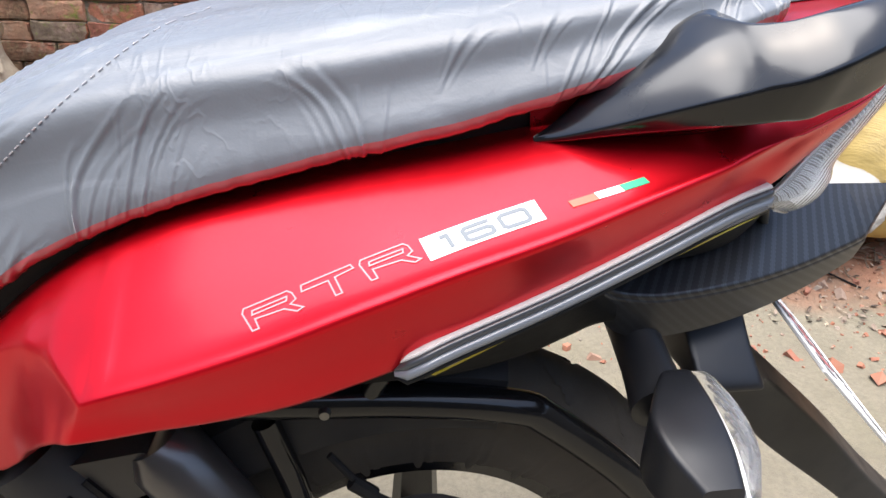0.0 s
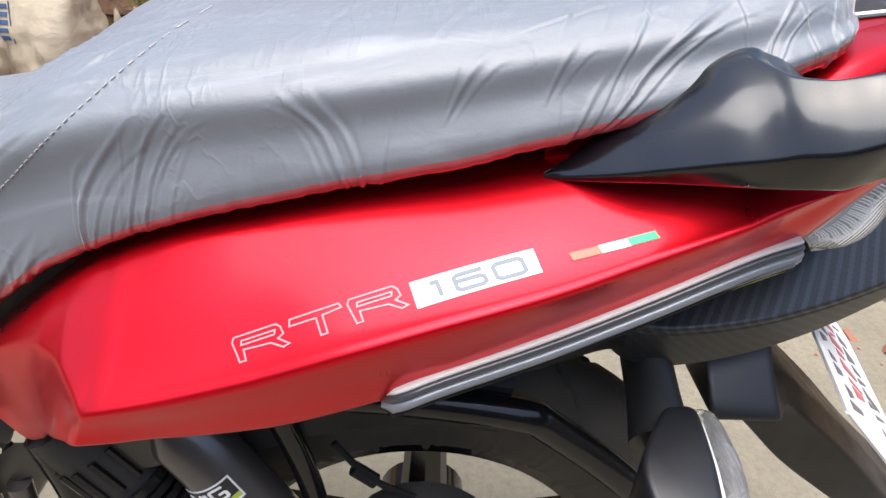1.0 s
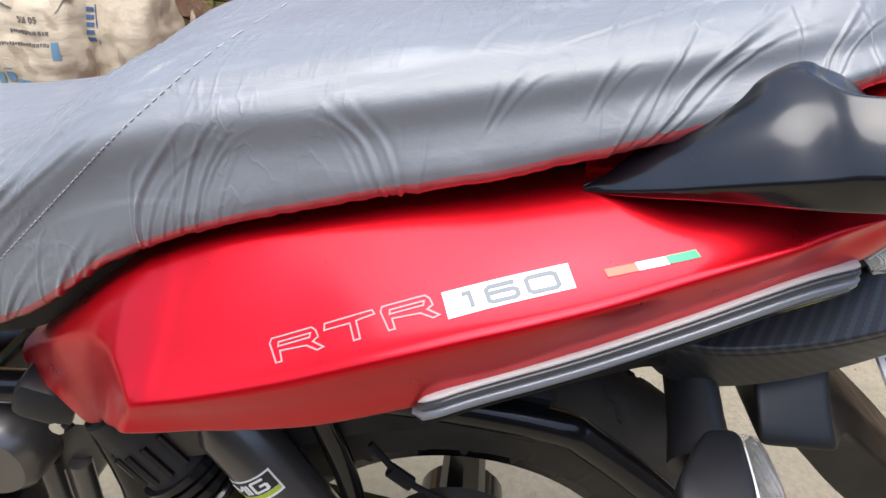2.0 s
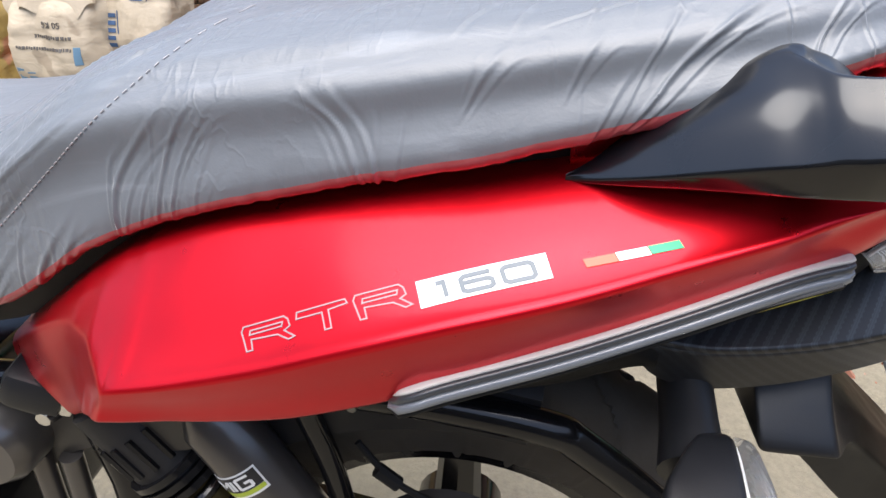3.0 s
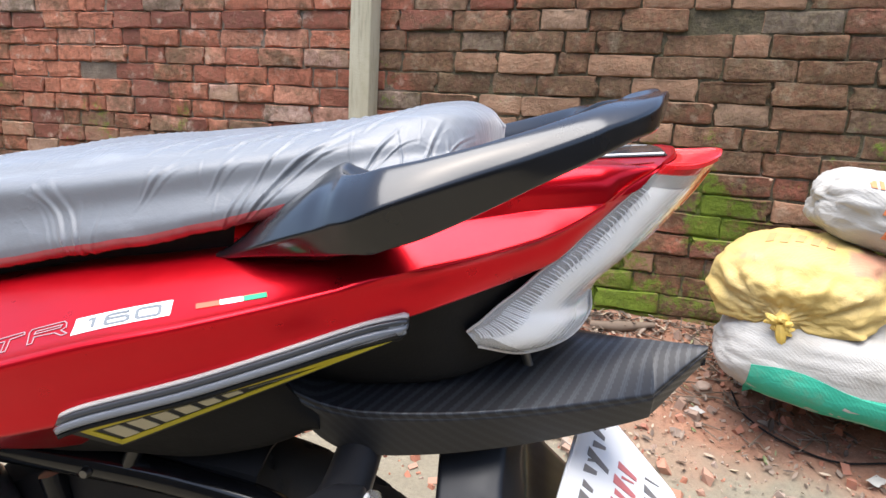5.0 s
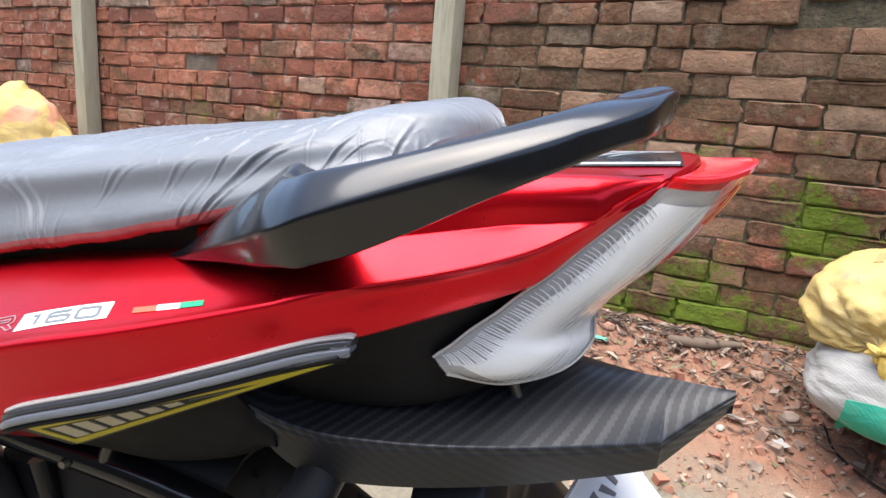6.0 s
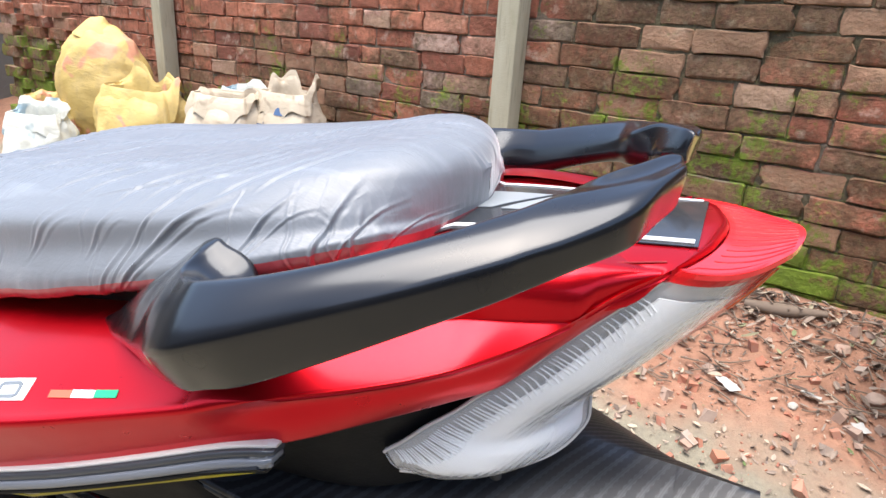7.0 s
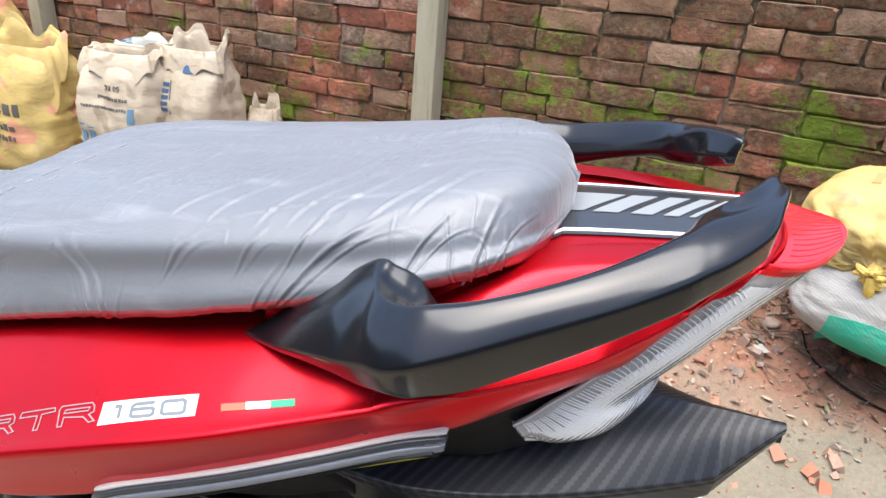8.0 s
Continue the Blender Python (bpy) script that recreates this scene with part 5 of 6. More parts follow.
def bracket():
    """Moulded bracket below the mudguard, its rear edge swept back."""
    rows = []
    for z, x0, x1, y in ((0.690, -0.150, -0.090, -0.033), (0.655, -0.148, -0.0925, -0.047), (0.630, -0.146, -0.094, -0.072), (0.607, -0.144, -0.090, -0.092), (0.598, -0.138, -0.084, -0.088), (0.585, -0.120, -0.060, -0.060), (0.555, -0.086, -0.024, -0.052), (0.50, -0.032, 0.038, -0.048), (0.435, 0.050, 0.105, -0.046), (0.36, 0.140, 0.190, -0.042)):
        m2 = 0.004 + (0.89 - z) * 0.07
        b = 2 * m2 - y
        sq = [(x0, y, z), (x1, y, z), (x1 + 0.016, y * 0.55 + m2 * 0.45, z), (x1 + 0.016, b * 0.55 + m2 * 0.45, z), (x1, b, z), (x0, b, z)]
        rows.append(rounded(sq, 0.005, 4))
    return loft(rows, True, True, 40)


part("plate_bracket", bracket(), GRAIN_BLACK, bike, "moulded black plate bracket")
PL = pose(-0.033, 0.0, 0.634, 5, 45, -8.7)
plate = part("number_plate", prism([PL @ Vector(p) for p in rounded([(0, -0.11, 0), (0.139, -0.11, 0), (0.139, 0.105, 0), (0, 0.105, 0)], 0.014, 5)], tuple((PL.to_3x3() @ Vector((0, 0, 0.002))))), WHITE, bike, "white number plate with unreadable black and red marks")
rp = random.Random(5)
for row, mt, reach in ((0.026, MARK_GREY, 0.095), (0.105, MARK_GREY, 0.09), (0.066, MARK_RED, 0.055)):
    y = -reach
    while y < reach - 0.01:
        w, hgt, tilt = rp.uniform(0.003, 0.014), rp.uniform(0.012, 0.030), rp.uniform(0.002, 0.016)
        r2 = row + rp.uniform(-0.004, 0.004)
        q = [(r2 - hgt / 2, y, 0.0022), (r2 + hgt / 2, y + tilt, 0.0022), (r2 + hgt / 2, y + tilt + w * 0.5, 0.0022), (r2 - hgt / 2, y + w, 0.0022)]
        part("mark", prism([PL @ Vector(p) for p in q], tuple(PL.to_3x3() @ Vector((0, 0, 0.0005)))), mt, plate)
        y += w + rp.uniform(0.002, 0.010)
part("plate_rim", tube([PL @ Vector(p) for p in rounded([(0, -0.11, 0.001), (0.139, -0.11, 0.001), (0.139, 0.105, 0.001), (0, 0.105, 0.001), (0, -0.11, 0.001)], 0.012, 5, False)], 0.0022, 6), WHITE, plate)

# handlebar end beyond the seat
bar = new("handlebar")
bar.parent = bike
part("bar_tube", tube([(-1.00, 0.0, 0.965), (-1.00, 0.10, 0.985), (-1.07, 0.22, 1.005)], 0.011, 12, 14), FRAME_BLACK, bar)
part("grip", tube([(-1.07, 0.22, 1.005), (-1.10, 0.345, 1.012)], 0.0175, 16, 6), DULL_BLACK, bar)
part("bar_end", tube([(-1.10, 0.345, 1.012), (-1.104, 0.362, 1.013), (-1.107, 0.376, 1.0135)], [0.019, 0.020, 0.014], 16), FRAME_BLACK, bar)
part("lever", tube([(-1.13, 0.20, 0.985), (-1.16, 0.30, 0.985), (-1.155, 0.37, 0.982)], 0.005, 10, 10), GREY_METAL, bar, "grey metal brake lever")
part("fork_top", tube([(-1.02, 0.0, 0.62), (-1.0, 0.0, 0.975)], 0.03, 14), FRAME_BLACK, bar)

# engine-side clutter ahead of the shock absorber
fit_box = lambda name, c, sz, rot, mt, bev=0.004: part(name, box(*sz, bev, pose(*c, *rot)), mt, bike)
fit_box("side_case", (-0.668, -0.105, 0.614), (0.046, 0.05, 0.036), (0, 28, 10), GRAIN_BLACK, 0.010)
part("round_cover", tube([(-0.752, -0.118, 0.53), (-0.752, -0.108, 0.53), (-0.752, -0.07, 0.53)], [0.036, 0.044, 0.046], 32), DARK_METAL, bike)
part("frame_plate", prism(rounded([(-0.750, -0.082, 0.455), (-0.688, -0.082, 0.590), (-0.630, -0.082, 0.586), (-0.624, -0.082, 0.535), (-0.700, -0.082, 0.500)], 0.008, 4), (0, 0.006, 0)), DUSTY_BROWN, bike, "dusty brown frame plate")
for x in (-0.733, -0.703):
    part("frame_tube", tube([(x + 0.006, -0.084, 0.500), (x, -0.084, 0.42), (x - 0.004, -0.08, 0.34)], 0.0095, 14, 8), DARK_METAL, bike)
part("bolt", tube([(-0.660, -0.128, 0.594), (-0.660, -0.118, 0.594), (-0.660, -0.098, 0.594)], [0.006, 0.009, 0.008], 8), CHROME, bike, "bright metal bolt")
part("banjo_bolt", tube([(-0.646, -0.122, 0.600), (-0.646, -0.100, 0.600)], [0.007, 0.008], 6), CHROME, bike)
part("shock_mount", prism(rounded([(-0.640, -0.118, 0.592), (-0.545, -0.118, 0.606), (-0.536, -0.118, 0.576), (-0.560, -0.118, 0.566), (-0.622, -0.118, 0.553)], 0.006, 4), (0, 0.03, 0)), DUSTY_BROWN, bike, "dusty brown shock mount")
part("frame_rail", tube([(-0.95, -0.09, 0.60), (-0.72, -0.095, 0.60), (-0.56, -0.09, 0.625)], 0.014, 12, 14), FRAME_BLACK, bike)
part("frame_tube", tube([(-0.68, -0.070, 0.60), (-0.66, -0.07, 0.45), (-0.69, -0.07, 0.33)], 0.016, 12, 10), FRAME_BLACK, bike)
for k in range(14):
    a = 2 * math.pi * k / 14
    c0 = S0.lerp(S1, 0.20) + 0.0315 * (math.cos(a) * sd + math.sin(a) * up2)
    part("cap_rib", tube([c0 - ax * 0.016, c0 + ax * 0.016], 0.003, 6), FRAME_BLACK, shock)
part("engine_block", box(0.22, 0.22, 0.26, 0.02, pose(-0.92, 0.0, 0.42)), FRAME_BLACK, bike)
part("chain_guard", hexa([(-0.60, -0.075, 0.44), (-0.60, -0.062, 0.44), (-0.60, -0.062, 0.40), (-0.60, -0.075, 0.40)], [(-0.34, -0.075, 0.37), (-0.34, -0.062, 0.37), (-0.34, -0.062, 0.33), (-0.34, -0.075, 0.33)], 0.004), DULL_BLACK, bike)
part("panel_screw", tube([(-0.431, -0.106, 0.6150), (-0.431, -0.101, 0.6150), (-0.431, -0.088, 0.6150)], [0.0035, 0.0050, 0.0045], 10), GREY_METAL, bike, "grey metal screw")
part("tube_tab", tube([(-0.399, -0.090, 0.6200), (-0.394, -0.094, 0.6320), (-0.386, -0.098, 0.6450)], [0.009, 0.0075, 0.006], 10), FRAME_BLACK, bike)
part("brake_cable", tube([(-0.43, -0.10, 0.575), (-0.40, -0.105, 0.54), (-0.36, -0.10, 0.51), (-0.33, -0.09, 0.49)], 0.0028, 8, 14), DULL_BLACK, bike)
part("cable_clip", tube([(-0.415, -0.104, 0.552), (-0.398, -0.105, 0.538)], 0.006, 8), DULL_BLACK, bike)
part("grease_drum", tube([(-0.36, -0.12, 0.46), (-0.36, -0.09, 0.46)], [0.055, 0.06], 24), DARK, bike)

# canister label
lab = R0.lerp(R1, 0.42)
can_ax = (R1 - R0).normalized()
can_side = Vector((0, -1, 0))
can_t = can_ax.cross(can_side)


def on_can(u, v, h):
    """u round the canister, v along it."""
    a = u / 0.026
    return lab + can_ax * v + (can_side * math.cos(a) + can_t * math.sin(a)) * (0.0262 + h)


def can_film(u0, u1, v0, v1, h, name, mt, parent, label="", skew=0.0):
    rows = [[on_can(u0 + (u1 - u0) * i / 8 + skew * j, v0 + (v1 - v0) * j, h) for i in range(9)] for j in (0, 1)]
    return part(name, shell(rows, 0.0004, 0, tuple(-can_side)), mt, parent, label)


sg = 1 if can_t.x > 0 else -1
can_label = can_film(-0.020, 0.020, -0.011, 0.013, 0.0004, "canister_label", WHITE, shock, "black and lime label reading MIG")
can_film(-0.0185, 0.0185, -0.0095, 0.006, 0.0009, "label_field", BLACK_INK, can_label)
can_film(-0.0185, 0.0185, 0.0065, 0.0105, 0.0009, "label_band", LIME, can_label)


def can_letter(strokes, u0, wd):
    for a, b in strokes:
        d = np.array((b[0] - a[0], b[1] - a[1])) * (wd, 0.0105)
        n = np.array((-d[1], d[0])) / np.linalg.norm(d) * 0.0011
        pts = []
        for q, s in ((a, 1), (b, 1), (b, -1), (a, -1)):
            pts.append(on_can(sg * (u0 + q[0] * wd + n[0] * s), 0.0035 - q[1] * 0.0105 - n[1] * s, 0.0014))
        part("letter", prism(pts, tuple(can_side * -0.0003)), WHITE, can_label)


can_letter([((0, 0), (0, 1)), ((0, 1), (0.5, 0.4)), ((0.5, 0.4), (1, 1)), ((1, 1), (1, 0))], -0.0155, 0.0105)
can_letter([((0.5, 0), (0.5, 1))], -0.0040, 0.004)
can_letter([((1, 1), (0, 1)), ((0, 1), (0, 0)), ((0, 0), (1, 0)), ((1, 0), (1, 0.5)), ((1, 0.5), (0.5, 0.5))], 0.0020, 0.0100)

# ---- sacks ----
def woven(name, color, other, prints=(), stain=(0.25, 0.2, 0.13)):
    """Woven plastic sack cloth, soiled, with blurred prints in patches."""
    m = material(name, color, 0.62, 0.0, 0.35)
    v = coords(m)
    c = mix(m, noise_tex(m, v, 5.0, 5, 0.6), color, other)
    for k, (ink, sc, lo) in enumerate(prints):
        f = noise_tex(m, coords(m, "Object", (1, 1, 1), (k * 1.3, 0.7, k * 2.1)), sc, 2, 0.45, 0.3)
        c = mix(m, ramp(m, f, (lo, 0.0), (lo + 0.04, 0.75)), c, ink)
    c = mix(m, ramp(m, noise_tex(m, v, 9.0, 6, 0.7), (0.5, 0.0), (0.8, 0.6)), c, stain)
    put(m, "Base Color", c)
    w = node(m, "ShaderNodeTexWave", Scale=60.0, Distortion=1.0)
    w.bands_direction = "DIAGONAL"
    wire(m, v, w.inputs["Vector"])
    h = calc(m, "ADD", calc(m, "MULTIPLY", w.outputs["Fac"], 0.06), noise_tex(m, coords(m, "Object", (1, 1, 2.2)), 16.0, 6, 0.62, 1.2))
    bump(m, h, 0.4, 0.011)
    return m


SACK_YELLOW = woven("yellow_sack_cloth", (0.51, 0.36, 0.10), (0.56, 0.42, 0.18), (((0.62, 0.25, 0.18), 6.0, 0.62),))
SACK_CREAM = woven("cream_sack_cloth", (0.45, 0.37, 0.26), (0.51, 0.44, 0.34), (((0.30, 0.24, 0.17), 9.0, 0.60),), (0.24, 0.18, 0.12))
SACK_WHITE = woven("white_sack_cloth", (0.42, 0.41, 0.39), (0.35, 0.34, 0.31), (((0.6, 0.2, 0.12), 4.0, 0.68),), (0.3, 0.27, 0.22))
SACK_GREEN = woven("green_print", (0.02, 0.32, 0.22), (0.06, 0.45, 0.30))
SACK_PALE = woven("pale_blue_sack_cloth", (0.55, 0.57, 0.50), (0.62, 0.62, 0.55), (((0.10, 0.22, 0.30), 6.0, 0.6),), (0.3, 0.27, 0.2))
INK_DARK = material("dark_print", (0.11, 0.10, 0.09), 0.6)
INK_BROWN = material("brown_print", (0.40, 0.26, 0.11), 0.6)
INK_BLUE = material("blue_print", (0.05, 0.10, 0.20), 0.6)
INK_CYAN = material("pale_blue_print", (0.13, 0.24, 0.34), 0.6)
INK_ORANGE = material("orange_print", (0.65, 0.2, 0.08), 0.6)


POWDER = material("grey_powder", (0.32, 0.30, 0.26), 0.95)
bump(POWDER, noise_tex(POWDER, coords(POWDER), 60.0, 5), 0.5, 0.01)


def ground_at(p):
    return ground_height(p.x, p.y)


def at_wall(x, d, z=0.0):
    return WALL @ Vector((x, -d, z))


def open_sack(place, width, depth, height, mat, label, seed, turn=0.0, flop=0.07, cuff=0.10, group="open sacks by the wall"):
    """A standing sack: slack shoulders, the mouth turned down in front and standing up in loose flaps behind."""
    o = Vector((seed * 3.7, seed * 1.3, 0))
    n = 96
    rows = []
    body = [(0.0, 0.55), (0.01, 0.86), (0.06, 1.0)] + [(0.10 + 0.035 * q, 1.04 + 0.03 * math.sin(q * 0.25)) for q in range(19)] + [(0.79, 1.0), (0.84, 0.95), (0.88, 0.88), (0.91, 0.82)]
    rim = [(0.94, 0.80), (0.97, 0.83), (0.98, 0.90), (0.96, 0.97), (0.93, 1.02), (0.935, 0.99), (0.965, 0.86), (0.95, 0.76), (0.90, 0.72), (0.84, 0.70)]
    inside = [(0.80, 0.5), (0.79, 0.05)]
    fold = {2: 0.12, 3: 0.55, 4: 1.0, 5: 0.95, 6: 0.1}
    for k, (t, r) in enumerate(body + rim + inside):
        row = []
        e = k - len(body)
        for i in range(n):
            a = 2 * math.pi * i / n
            ca, sa = math.cos(a), math.sin(a)
            sq = (abs(ca) ** 3.2 + abs(sa) ** 3.2) ** (-1 / 3.2)
            flat_mouth = 1.0 - 0.35 * max(0.0, t - 0.6) / 0.4
            w = noise.noise(Vector((ca * 2.0, sa * 2.0, t * 3.0)) + o) * 0.10 + noise.noise(Vector((ca * 5.0, sa * 5.0, t * 9.0)) + o) * 0.045
            slack = noise.noise(Vector((ca * 1.3, sa * 1.3, t * 26.0)) + o) * 0.055 + noise.noise(Vector((ca * 3.0, sa * 3.0, t * 48.0)) + o) * 0.025
            rr = r * sq * (1 + w * (0.5 + t) + slack * (0.15 < t < 0.93))
            z = t * height
            if 0 <= e < len(rim):
                front = max(0.0, min(1.0, 0.45 - sa * 1.1 + 0.9 * noise.noise(Vector((ca * 1.4, sa * 1.4, 5.0)) + o)))
                lift = max(0.0, noise.noise(Vector((ca * 1.2, sa * 1.2, 7.0)) + o) * 2.0 + 0.35 + 0.2 * noise.noise(Vector((ca * 3.4, sa * 3.4, 3.0)) + o))
                q = fold.get(e, 0.0)
                up = min(1.0, e / 3) if e < 5 else max(0.0, 1 - (e - 5) / 3)
                z += (1 - front) * up * flop * min(1.0, lift) * 1.3 - front * q * cuff * (0.8 + 0.7 * noise.noise(Vector((ca * 2.2, sa * 2.2, 1.0)) + o))
                rr *= 1 - (1 - front) * 0.12 * up + front * q * 0.06
            row.append((rr * ca * width / 2, rr * sa * depth / 2 * flat_mouth, z))
        rows.append(row)
    nb = len(body)
    bm = loft(rows[:nb], True, False)
    tree = BVHTree.FromBMesh(bm)
    ob = thing("sack", bm, mat, label, "sack", group, smooth=70)
    part("mouth", loft(rows[nb - 1:nb + len(rim)], True, False), mat, ob, "folded open rim", 70)
    part("contents", loft(rows[nb + len(rim) - 1:], True, False), POWDER, ob, "grey powder inside", 70)
    p = at_wall(*place)
    ob.matrix_world = Matrix.Translation((p.x, p.y, ground_at(p) - 0.02)) @ Matrix.Rotation(radians(-12 + turn), 4, "Z")
    return ob, tree


def printed(ob, tree, x, z, w, h, mat, name="print_bar", slant=0.0, direction=(0, 1, 0), start=-2.0):
    """A printed bar on the front of a sack."""
    rows = []
    for j in range(3):
        row = []
        for i in range(5):
            px, pz = x + w * (i / 4 - 0.5) + slant * h * (j / 2 - 0.5), z + h * (j / 2 - 0.5)
            hit = tree.ray_cast(Vector((px, start, pz)), Vector(direction))[0]
            if hit is None:
                return
            row.append(hit + Vector((0, -0.003, 0)))
        rows.append(row)
    part(name, shell(rows, 0.002, 0, (0, 1, 0)), mat, ob)


def marks(ob, tree, x, z, w, h, mat, seed, gap=0.35):
    """A line of unreadable writing as short bars."""
    rnd = random.Random(seed)
    u = x - w / 2
    while u < x + w / 2:
        bw = rnd.uniform(0.35, 0.9) * h
        printed(ob, tree, u + bw / 2, z + rnd.uniform(-0.1, 0.1) * h, bw, h * rnd.uniform(0.6, 1.0), mat)
        u += bw + gap * h


def lettering(ob, tree, words, x, z, size, mat):
    """Words printed upside down on the front of a sack."""
    cu = bpy.data.curves.new("words", "FONT")
    cu.body, cu.size, cu.align_x, cu.resolution_u = words, size, "CENTER", 2
    tmp = bpy.data.objects.new("words", cu)
    me = bpy.data.meshes.new_from_object(tmp)
    bpy.data.objects.remove(tmp)
    bm = bmesh.new()
    bm.from_mesh(me)
    for q in bm.verts:
        px, pz = x - q.co.x, z + size * 0.35 - q.co.y
        hit = tree.ray_cast(Vector((px, -2.0, pz)), Vector((0, 1, 0)))[0] or Vector((px, -0.16, pz))
        q.co = hit + Vector((0, -0.0035, 0))
    grown = bmesh.ops.extrude_face_region(bm, geom=bm.faces[:])
    bmesh.ops.translate(bm, verts=[q for q in grown["geom"] if isinstance(q, bmesh.types.BMVert)], vec=(0, 0.002, 0))
    bmesh.ops.recalc_face_normals(bm, faces=bm.faces)
    part("lettering", bm, mat, ob)


sk, tr = open_sack((-2.87, 0.50), 0.48, 0.36, 0.57, SACK_YELLOW, "open yellow woven sack with dark unreadable print", 1, 6, 0.11, 0.19)
marks(sk, tr, 0.02, 0.30, 0.26, 0.055, INK_DARK, 3, 0.25)
marks(sk, tr, 0.02, 0.225, 0.20, 0.03, INK_DARK, 4)
marks(sk, tr, 0.02, 0.18, 0.18, 0.025, INK_DARK, 5)
sk, tr = open_sack((-2.345, 0.40), 0.37, 0.32, 0.545, SACK_CREAM, "open cream woven sack with folded rim and blue print", 2, 4, 0.07)
lettering(sk, tr, "50 KG", 0.06, 0.40, 0.030, INK_DARK)
marks(sk, tr, 0.06, 0.36, 0.16, 0.014, INK_DARK, 7)
marks(sk, tr, 0.02, 0.32, 0.22, 0.012, INK_DARK, 8)
for dx, dz, w, h in ((-0.10, 0.20, 0.04, 0.09), (-0.05, 0.21, 0.03, 0.05), (0.0, 0.18, 0.06, 0.03), (0.15, 0.30, 0.02, 0.06)):
    printed(sk, tr, dx, dz, w, h, INK_CYAN)
sk, tr = open_sack((-2.065, 0.28), 0.31, 0.26, 0.56, SACK_CREAM, "open cream woven sack with a dark blue upright label", 3, 0, 0.07)
for dz in (0.40, 0.375, 0.35, 0.325, 0.30):
    printed(sk, tr, -0.07, dz, 0.030, 0.014, INK_BLUE)
printed(sk, tr, -0.095, 0.35, 0.004, 0.135, INK_BLUE)
printed(sk, tr, -0.045, 0.35, 0.004, 0.135, INK_BLUE)
printed(sk, tr, 0.05, 0.47, 0.07, 0.03, INK_BLUE)
sk, tr = open_sack((-3.17, 0.85), 0.30, 0.28, 0.50, SACK_PALE, "torn pale blue and white woven sack", 5, 20, 0.05)
sk, tr = open_sack((-3.66, 0.60), 0.44, 0.36, 0.46, SACK_YELLOW, "slumped open yellow woven sack", 6, -10, 0.07)
sk, tr = open_sack((-2.50, 0.17), 0.34, 0.2, 0.46, SACK_PALE, "crumpled pale sack leaning against the wall", 7, 0, 0.04)
sk, tr = open_sack((-1.86, 0.13), 0.15, 0.12, 0.27, SACK_CREAM, "small torn cream paper sack end", 9, 0, 0.05)


def heap_sack(place, size, mat, label, seed, knot=None, turn=(0, 0, 0), power=2.6, wrinkle=0.03, pleats=0.0):
    """A filled sack lying on its side; pleats gather it towards +x of its own axes."""
    o = Vector((seed * 2.1, seed * 5.3, 1.0))
    nu, nv = 60, 96
    rows = []
    for i in range(nu + 1):
        th = math.pi * i / nu
        row = []
        for j in range(nv):
            ph = 2 * math.pi * j / nv
            d = Vector((math.cos(th), math.sin(th) * math.cos(ph), math.sin(th) * math.sin(ph)))
            r = (abs(d.x) ** power + abs(d.y) ** power + abs(d.z) ** power) ** (-1 / power)
            r *= 1 + wrinkle * (noise.noise(d * 2.2 + o) * 1.4 + noise.noise(d * 5.5 + o) * 0.7 + noise.noise(Vector((d.x * 3, d.y * 14, d.z * 14)) + o) * 0.35)
            p = Vector((d.x * size[0], d.y * size[1], d.z * size[2])) * r
            if pleats:
                near = max(0.0, 1 - th / 1.25)
                r2 = 1 + pleats * near ** 0.7 * (math.sin(ph * 13 + 3 * noise.noise(Vector((math.cos(ph), math.sin(ph), 2)) + o)) * 0.6 + math.sin(ph * 23 + 1) * 0.3) * min(1.0, th / 0.25)
                p = Vector((p.x - size[0] * 0.34 * near ** 1.5 + size[0] * 0.16 * max(0.0, 1 - th / 0.3), p.y * r2 * (1 - 0.25 * near), p.z * r2 * (1 - 0.25 * near)))
            row.append(p)
        rows.append(row)
    bm = loft(rows, True, False)
    bmesh.ops.remove_doubles(bm, verts=bm.verts, dist=0.0004)
    tree = BVHTree.FromBMesh(bm)
    ob = thing("sack", bm, mat, label, "sack", "filled sacks heaped by the wall", smooth=70)
    ob.matrix_world = WALL @ pose(place[0], -place[1], place[2]) @ pose(0, 0, 0, *turn)
    return ob, tree


dome, _ = heap_sack((-3.42, 0.40, 0.525), (0.265, 0.20, 0.335), SACK_YELLOW, "bulging yellow woven sack with faded red print", 8, turn=(0, 0, 15), power=2.05, wrinkle=0.045)
part("gathered_top", tube([(0, 0, 0.27), (0.01, 0, 0.325), (0.02, 0.005, 0.352), (0.028, 0.008, 0.366)], [0.13, 0.075, 0.03, 0.008], 20, 12), SACK_YELLOW, dome, "", 70)
white_low, tl = heap_sack((0.55, 0.40, 0.325), (0.33, 0.20, 0.130), SACK_WHITE, "lying white woven sack with a green printed band", 11, turn=(0, 4, -4), power=2.8)
